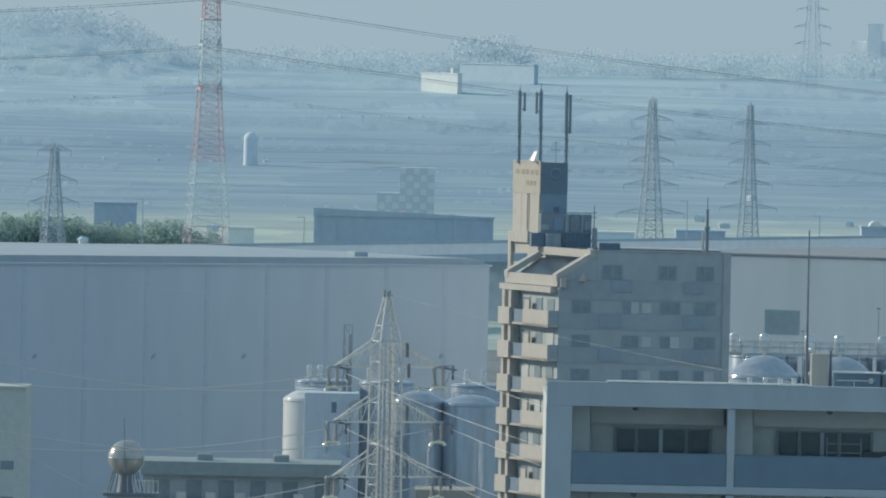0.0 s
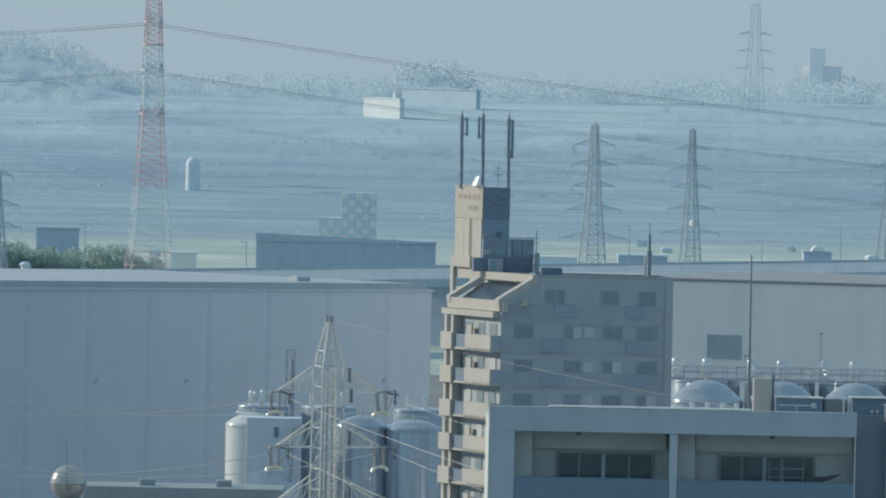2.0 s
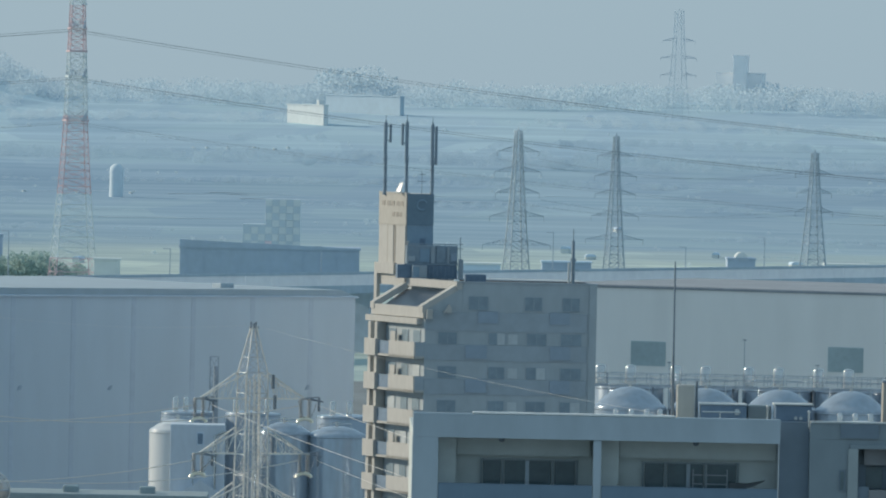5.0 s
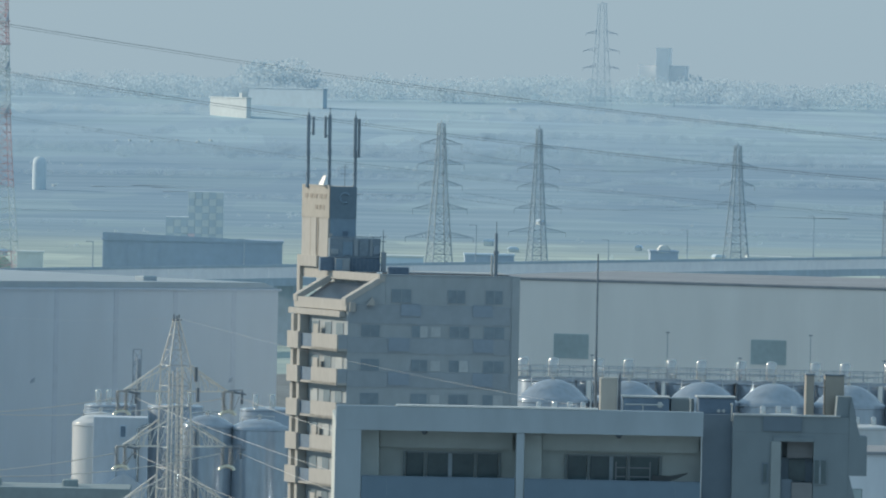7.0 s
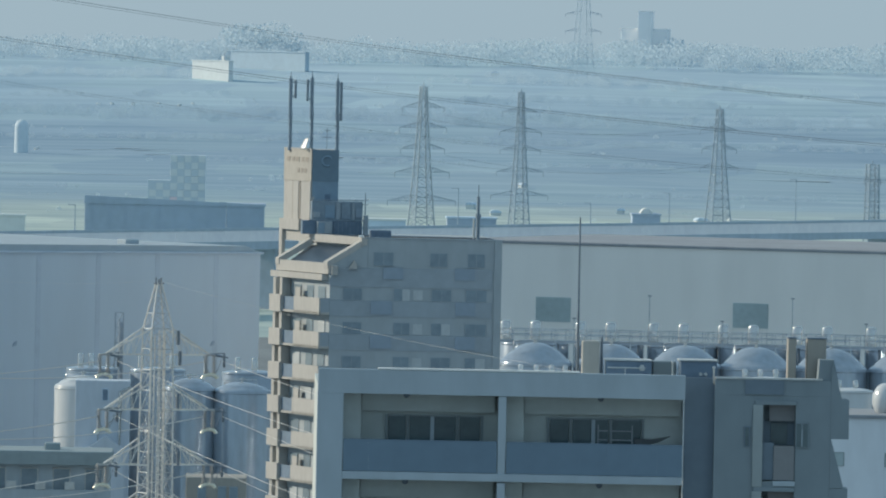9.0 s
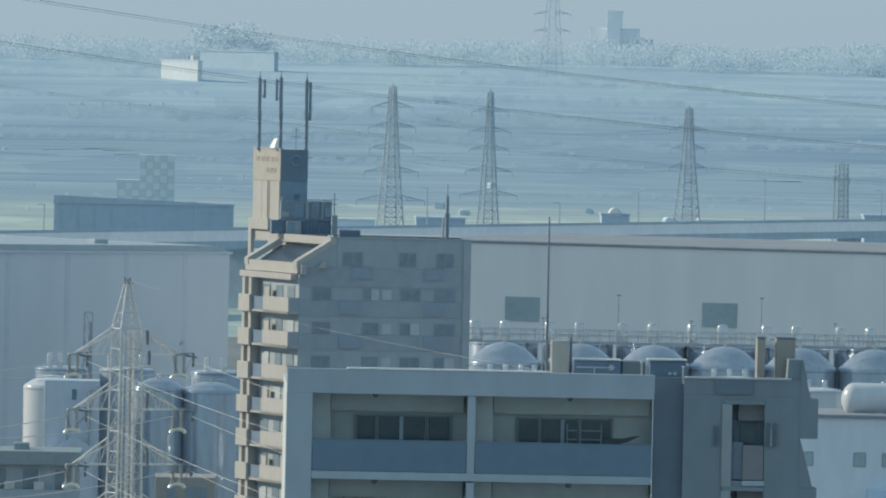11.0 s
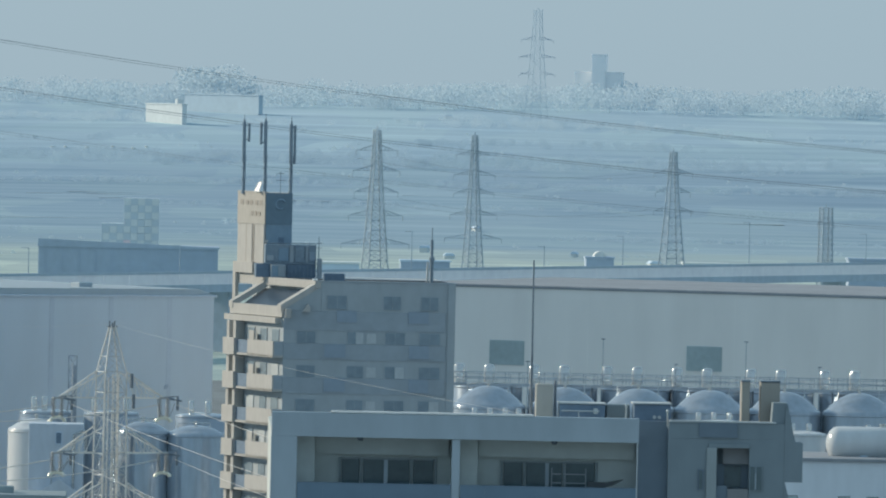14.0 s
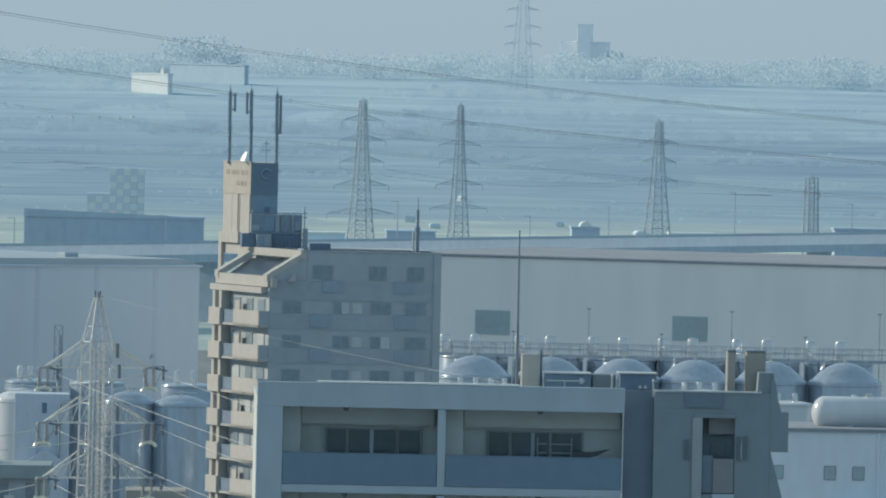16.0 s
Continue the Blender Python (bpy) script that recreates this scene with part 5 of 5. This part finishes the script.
def far_pylon(x, y, h, base, topw, arms, mat, label, turn=20, steps=18, leg=0.2, brace=0.08):
    t = thing("far_pylon", label, "pylon", (x, y, rise(x, y) - 0.3), turn, "distant pylons")
    half = lambda z: topw + (base - topw) * (1 - z / h) ** 1.3
    # the lit steel copy goes on the legs, the bracing stays plain
    frame_parts(lattice(half, 0, h, steps, leg, brace), mat, M_FARSTEEL if mat is M_FARBRIGHT else mat, t)
    for z, r in arms:
        for d in (-1, 1):
            part("arm", arm(d * half(z), d * r, z, 1.4, half(z), 0.07, 0.04), M_FARSTEEL, t)
            part("insulator", Shape().rod((d * r, 0, z), (d * r, 0, z - 1.3), 0.09, n=5), M_FARSTEEL, t)
    part("tip", Shape().rod((0, 0, h), (0, 0, h + 1.0), 0.2, 0.1), mat, t)
    return t


far_pylon(50.9, 2500, 44.6, 3.3, 0.7, ((39.5, 5.5), (34.5, 6.2), (29.3, 5.8), (23.5, 7.2), (16.5, 9.0)), M_FARBRIGHT, "steel power pylon with five arms, sunlight in its leg colour")
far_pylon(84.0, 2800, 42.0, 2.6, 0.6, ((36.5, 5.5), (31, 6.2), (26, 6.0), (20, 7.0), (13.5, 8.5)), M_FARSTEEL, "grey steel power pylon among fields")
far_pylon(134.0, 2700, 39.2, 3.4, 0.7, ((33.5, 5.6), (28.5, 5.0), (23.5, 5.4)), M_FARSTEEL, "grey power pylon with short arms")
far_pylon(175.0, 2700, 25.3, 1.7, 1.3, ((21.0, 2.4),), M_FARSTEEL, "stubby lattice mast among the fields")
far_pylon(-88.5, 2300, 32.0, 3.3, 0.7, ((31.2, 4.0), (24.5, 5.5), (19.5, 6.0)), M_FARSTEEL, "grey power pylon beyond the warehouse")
far_pylon(169.0, 4700, 54.0, 4.5, 1.5, ((40, 8), (32, 9), (24, 9)), M_HAZEPALE, "faint pylon on the upland skyline", 20, 12, 0.13, 0.05)
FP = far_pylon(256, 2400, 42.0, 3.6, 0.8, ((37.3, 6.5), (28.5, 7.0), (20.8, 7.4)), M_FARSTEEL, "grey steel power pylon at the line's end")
for z0, z1 in ((68, 37.0), (55.3, 28.3), (43.7, 20.6)):
    for d in (-8.0, 8.0):
        for k in ((-0.28, 0.28) if d < 0 else (0.0,)):
            r = (0.06 if d < 0 else 0.04) * (0.55 if z0 < 50 else 1.0)
            a = Vector((-62.5 + d * 0.2, 2680 + d + k, z0 - 0.6 + k))
            solid("power_cable", Shape().tube(sag(a, (256, 2400 + d * 0.8, z1 + k), 4.2, 30), r, 4), M_FARWIRE, "dark sagging power cable of the tall pylon", "cable", group="far power cables")
            solid("power_cable", Shape().tube(sag(a, (-304, 2900 + d, z0 - 0.6 + k), 6.0, 24), r, 4), M_FARWIRE, "dark sagging power cable of the tall pylon", "cable", group="far power cables")
for z, off in ((39.0, 5.5), (29.0, 5.8)):
    for d in (-1, 1):
        solid("power_cable", Shape().tube(sag((50.9 + d * off, 2500, z - 1.6), (134 + d * 5.4, 2700, z - 5.5), 3.0, 20), 0.03, 3), M_FARWIRE, "faint cable between the distant pylons", "cable", group="far power cables")

# ---- far buildings ----
def block(name, x0, x1, y, z1, mat, label, deep=14, roof=None, turn=0.0):
    b = thing(name, label, "building", ((x0 + x1) / 2, y, rise((x0 + x1) / 2, y) - 0.5), turn)
    w, h = (x1 - x0) / 2, z1 - b.location.z
    part("wall", Shape().slab(-w, w, 0, deep, 0, h, 0.1), mat, b)
    part("roof", Shape().slab(-w - 0.3, w + 0.3, -0.3, deep + 0.3, h + 0.004, h + 0.5, 0.1), roof or mat, b)
    return b


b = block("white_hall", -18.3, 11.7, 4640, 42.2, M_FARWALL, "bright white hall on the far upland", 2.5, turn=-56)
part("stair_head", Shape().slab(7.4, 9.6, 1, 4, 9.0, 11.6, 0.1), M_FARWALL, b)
block("pale_hall", -3.5, 50.5, 4760, 46.6, M_HAZEPALE, "long pale hall on the far upland", 2.5, turn=-50)
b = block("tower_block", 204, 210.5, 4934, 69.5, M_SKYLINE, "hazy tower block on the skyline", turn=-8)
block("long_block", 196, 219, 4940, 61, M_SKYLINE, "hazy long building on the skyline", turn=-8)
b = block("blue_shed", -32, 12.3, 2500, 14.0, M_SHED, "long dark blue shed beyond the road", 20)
part("parapet", Shape().prism([(-22.2, 14.4), (22.2, 14.4), (22.2, 14.9), (-22.2, 16.4)], -0.4, 0.2), M_SHED, b)
for i in range(11):
    part("wall_rib", Shape().box(-20.5 + 4.1 * i, -20.2 + 4.1 * i, -0.15, 0, 0, 14.4), M_SHED, b)
block("yellow_house", -55.2, -48.6, 2600, 8.4, M_FARWALL, "pale yellow house behind the road", 8)
block("white_store", 38.5, 49, 2600, 9.2, M_FARGREY, "low store with white roof", 12, M_FARWALL)
block("grey_house", 178, 196, 2650, 12, M_SHED, "low blue-grey shed beyond the road", 10)
RH = block("round_roofed_hall", 119.5, 127.5, 2900, 6.6, M_SHED, "low hall with a bright arched roof", 12)
part("arched_roof", Shape(Matrix.Translation((0, 0, 7.4)) @ Matrix.Rotation(radians(-90), 4, "X")).turned([(0.001, 0), (1.7, 0.01), (1.7, 10), (0.001, 10.01)], 24), M_FARWALL, RH, "bright white arched roof")
block("low_store", 66, 80, 2880, 5.0, M_SHED, "low blue-grey store among the fields", 10, M_FARGREY)
block("low_store", 150, 163, 2950, 4.6, M_FARGREY, "low pale store among the fields", 10, M_FARWALL)
block("low_store", -100, -88, 2900, 9.0, M_SHED, "low blue-grey store behind the trees", 10)
# white tower toned towards the haze around it
M_DOME = material("hazed_white_concrete", (0.66, 0.76, 0.81), 0.85, vary=0.04, size=4)
GT = thing("white_domed_tower", "white domed water tower in the fields", "tower", (-75.7, 3950, 7.0))
part("shaft", Shape().turned([(2.7, 0), (2.7, 10.4)], 20), M_DOME, GT)
part("dome", Shape().turned([(2.7, 10.4), (2.6, 11.4), (2.1, 12.4), (1.2, 13.1), (0.001, 13.3)], 20), M_DOME, GT)
# check colours drawn close together by the haze painted in
M_CHECK = (material("blue_grey_check_panel", (0.56, 0.66, 0.74), 0.8, vary=0.04), material("pale_check_panel", (0.68, 0.75, 0.79), 0.8, vary=0.04), material("pinkish_check_panel", (0.80, 0.69, 0.75), 0.8, vary=0.04))
CK = thing("checkered_hall", "hall with pale checkered wall panels", "building", (-19.5, 2950, -0.3))
part("wall", Shape().box(0, 6.59, 0.1, 10, 0, 13.4).box(6.6, 16.6, 0.1, 10, 0, 20.8), M_CHECK[0], CK)
tile = [Shape().slab(0.04, 2.0, -0.08, 0.1, 0.04, 2.0, 0.03).mesh("panel", m) for m in M_CHECK]
for i in range(8):
    for j in range(10):
        if (j < 6) if i < 3 else True:
            k = 0 if (i + j) % 2 else (2 if (i * 7 + j * 3) % 5 == 0 and i < 4 else 1)
            if k or (i + j * 2) % 3:
                part("panel", tile[k], None, CK, at=(0.3 + 2.03 * i, 0, 0.5 + 2.03 * j))
M_COVER = material("pale_strip_sheet", (0.50, 0.60, 0.65), 0.7, vary=0.06, size=8)
rng = random.Random(21)
# made-up flat slabs stand in for the light strips across the fields
for i in range(34):
    x, y = rng.uniform(-200, 380), rng.choice((3760, 3820, 3950, 3990, 4080)) + rng.uniform(-15, 15)
    gh = thing("crop_cover", "flat pale slab standing in for a light field strip", "crop cover", (x, y, rise(x, y) - 0.1), 0, "field crop covers")
    w = rng.uniform(14, 40)
    s = Shape()
    s.slab(-w, w, 0, 45, 0, 0.16, 0.06)
    part("cover", s, M_COVER, gh)
# made-up white blocks in place of rows of distant glints
SPOTS = [(-52 + 8.3 * i + 2.5 * math.sin(i * 5), 4420 + 12 * math.sin(i * 3)) for i in range(6)] + [(-168 + 9 * i, 4560) for i in range(3)] + [(-134 + 21 * i, 3980) for i in range(4)]
for x, y in SPOTS:
    sp = thing("far_shed", "tiny white block standing in for a far glint", "shed", (x, y, rise(x, y) - 0.2), -50, "far sheds")
    part("wall", Shape().box(-0.5, 0.5, 0, 1.2, 0, 0.7), M_FARWALL, sp)
    part("roof", Shape().prism([(-0.6, 0.7), (0.6, 0.7), (0.3, 1.0), (-0.3, 1.0)], -0.1, 1.3), M_FARWALL, sp)
for i in range(18):
    y = rng.choice((2780, 2900, 3050, 3300, 3700, 2850, 2990, 3120, 3200, 4760)) + rng.uniform(-30, 30)
    x = rng.uniform(-0.052, 0.080) * y
    hs = thing("far_house", "small pale house far out in the fields", "house", (x, y, rise(x, y) - 0.3), rng.uniform(-20, 20), "far houses")
    w, h = rng.uniform(0.9, 1.9), rng.uniform(1.2, 1.8)
    part("wall", Shape().box(-w, w, 0, 6, 0, h), M_FARWALL, hs)
    part("roof", Shape().prism([(-w - 0.4, h), (w + 0.4, h), (w - 0.6, h + 0.8), (-w + 0.6, h + 0.8)], -0.4, 6.4), M_FARGREY, hs)
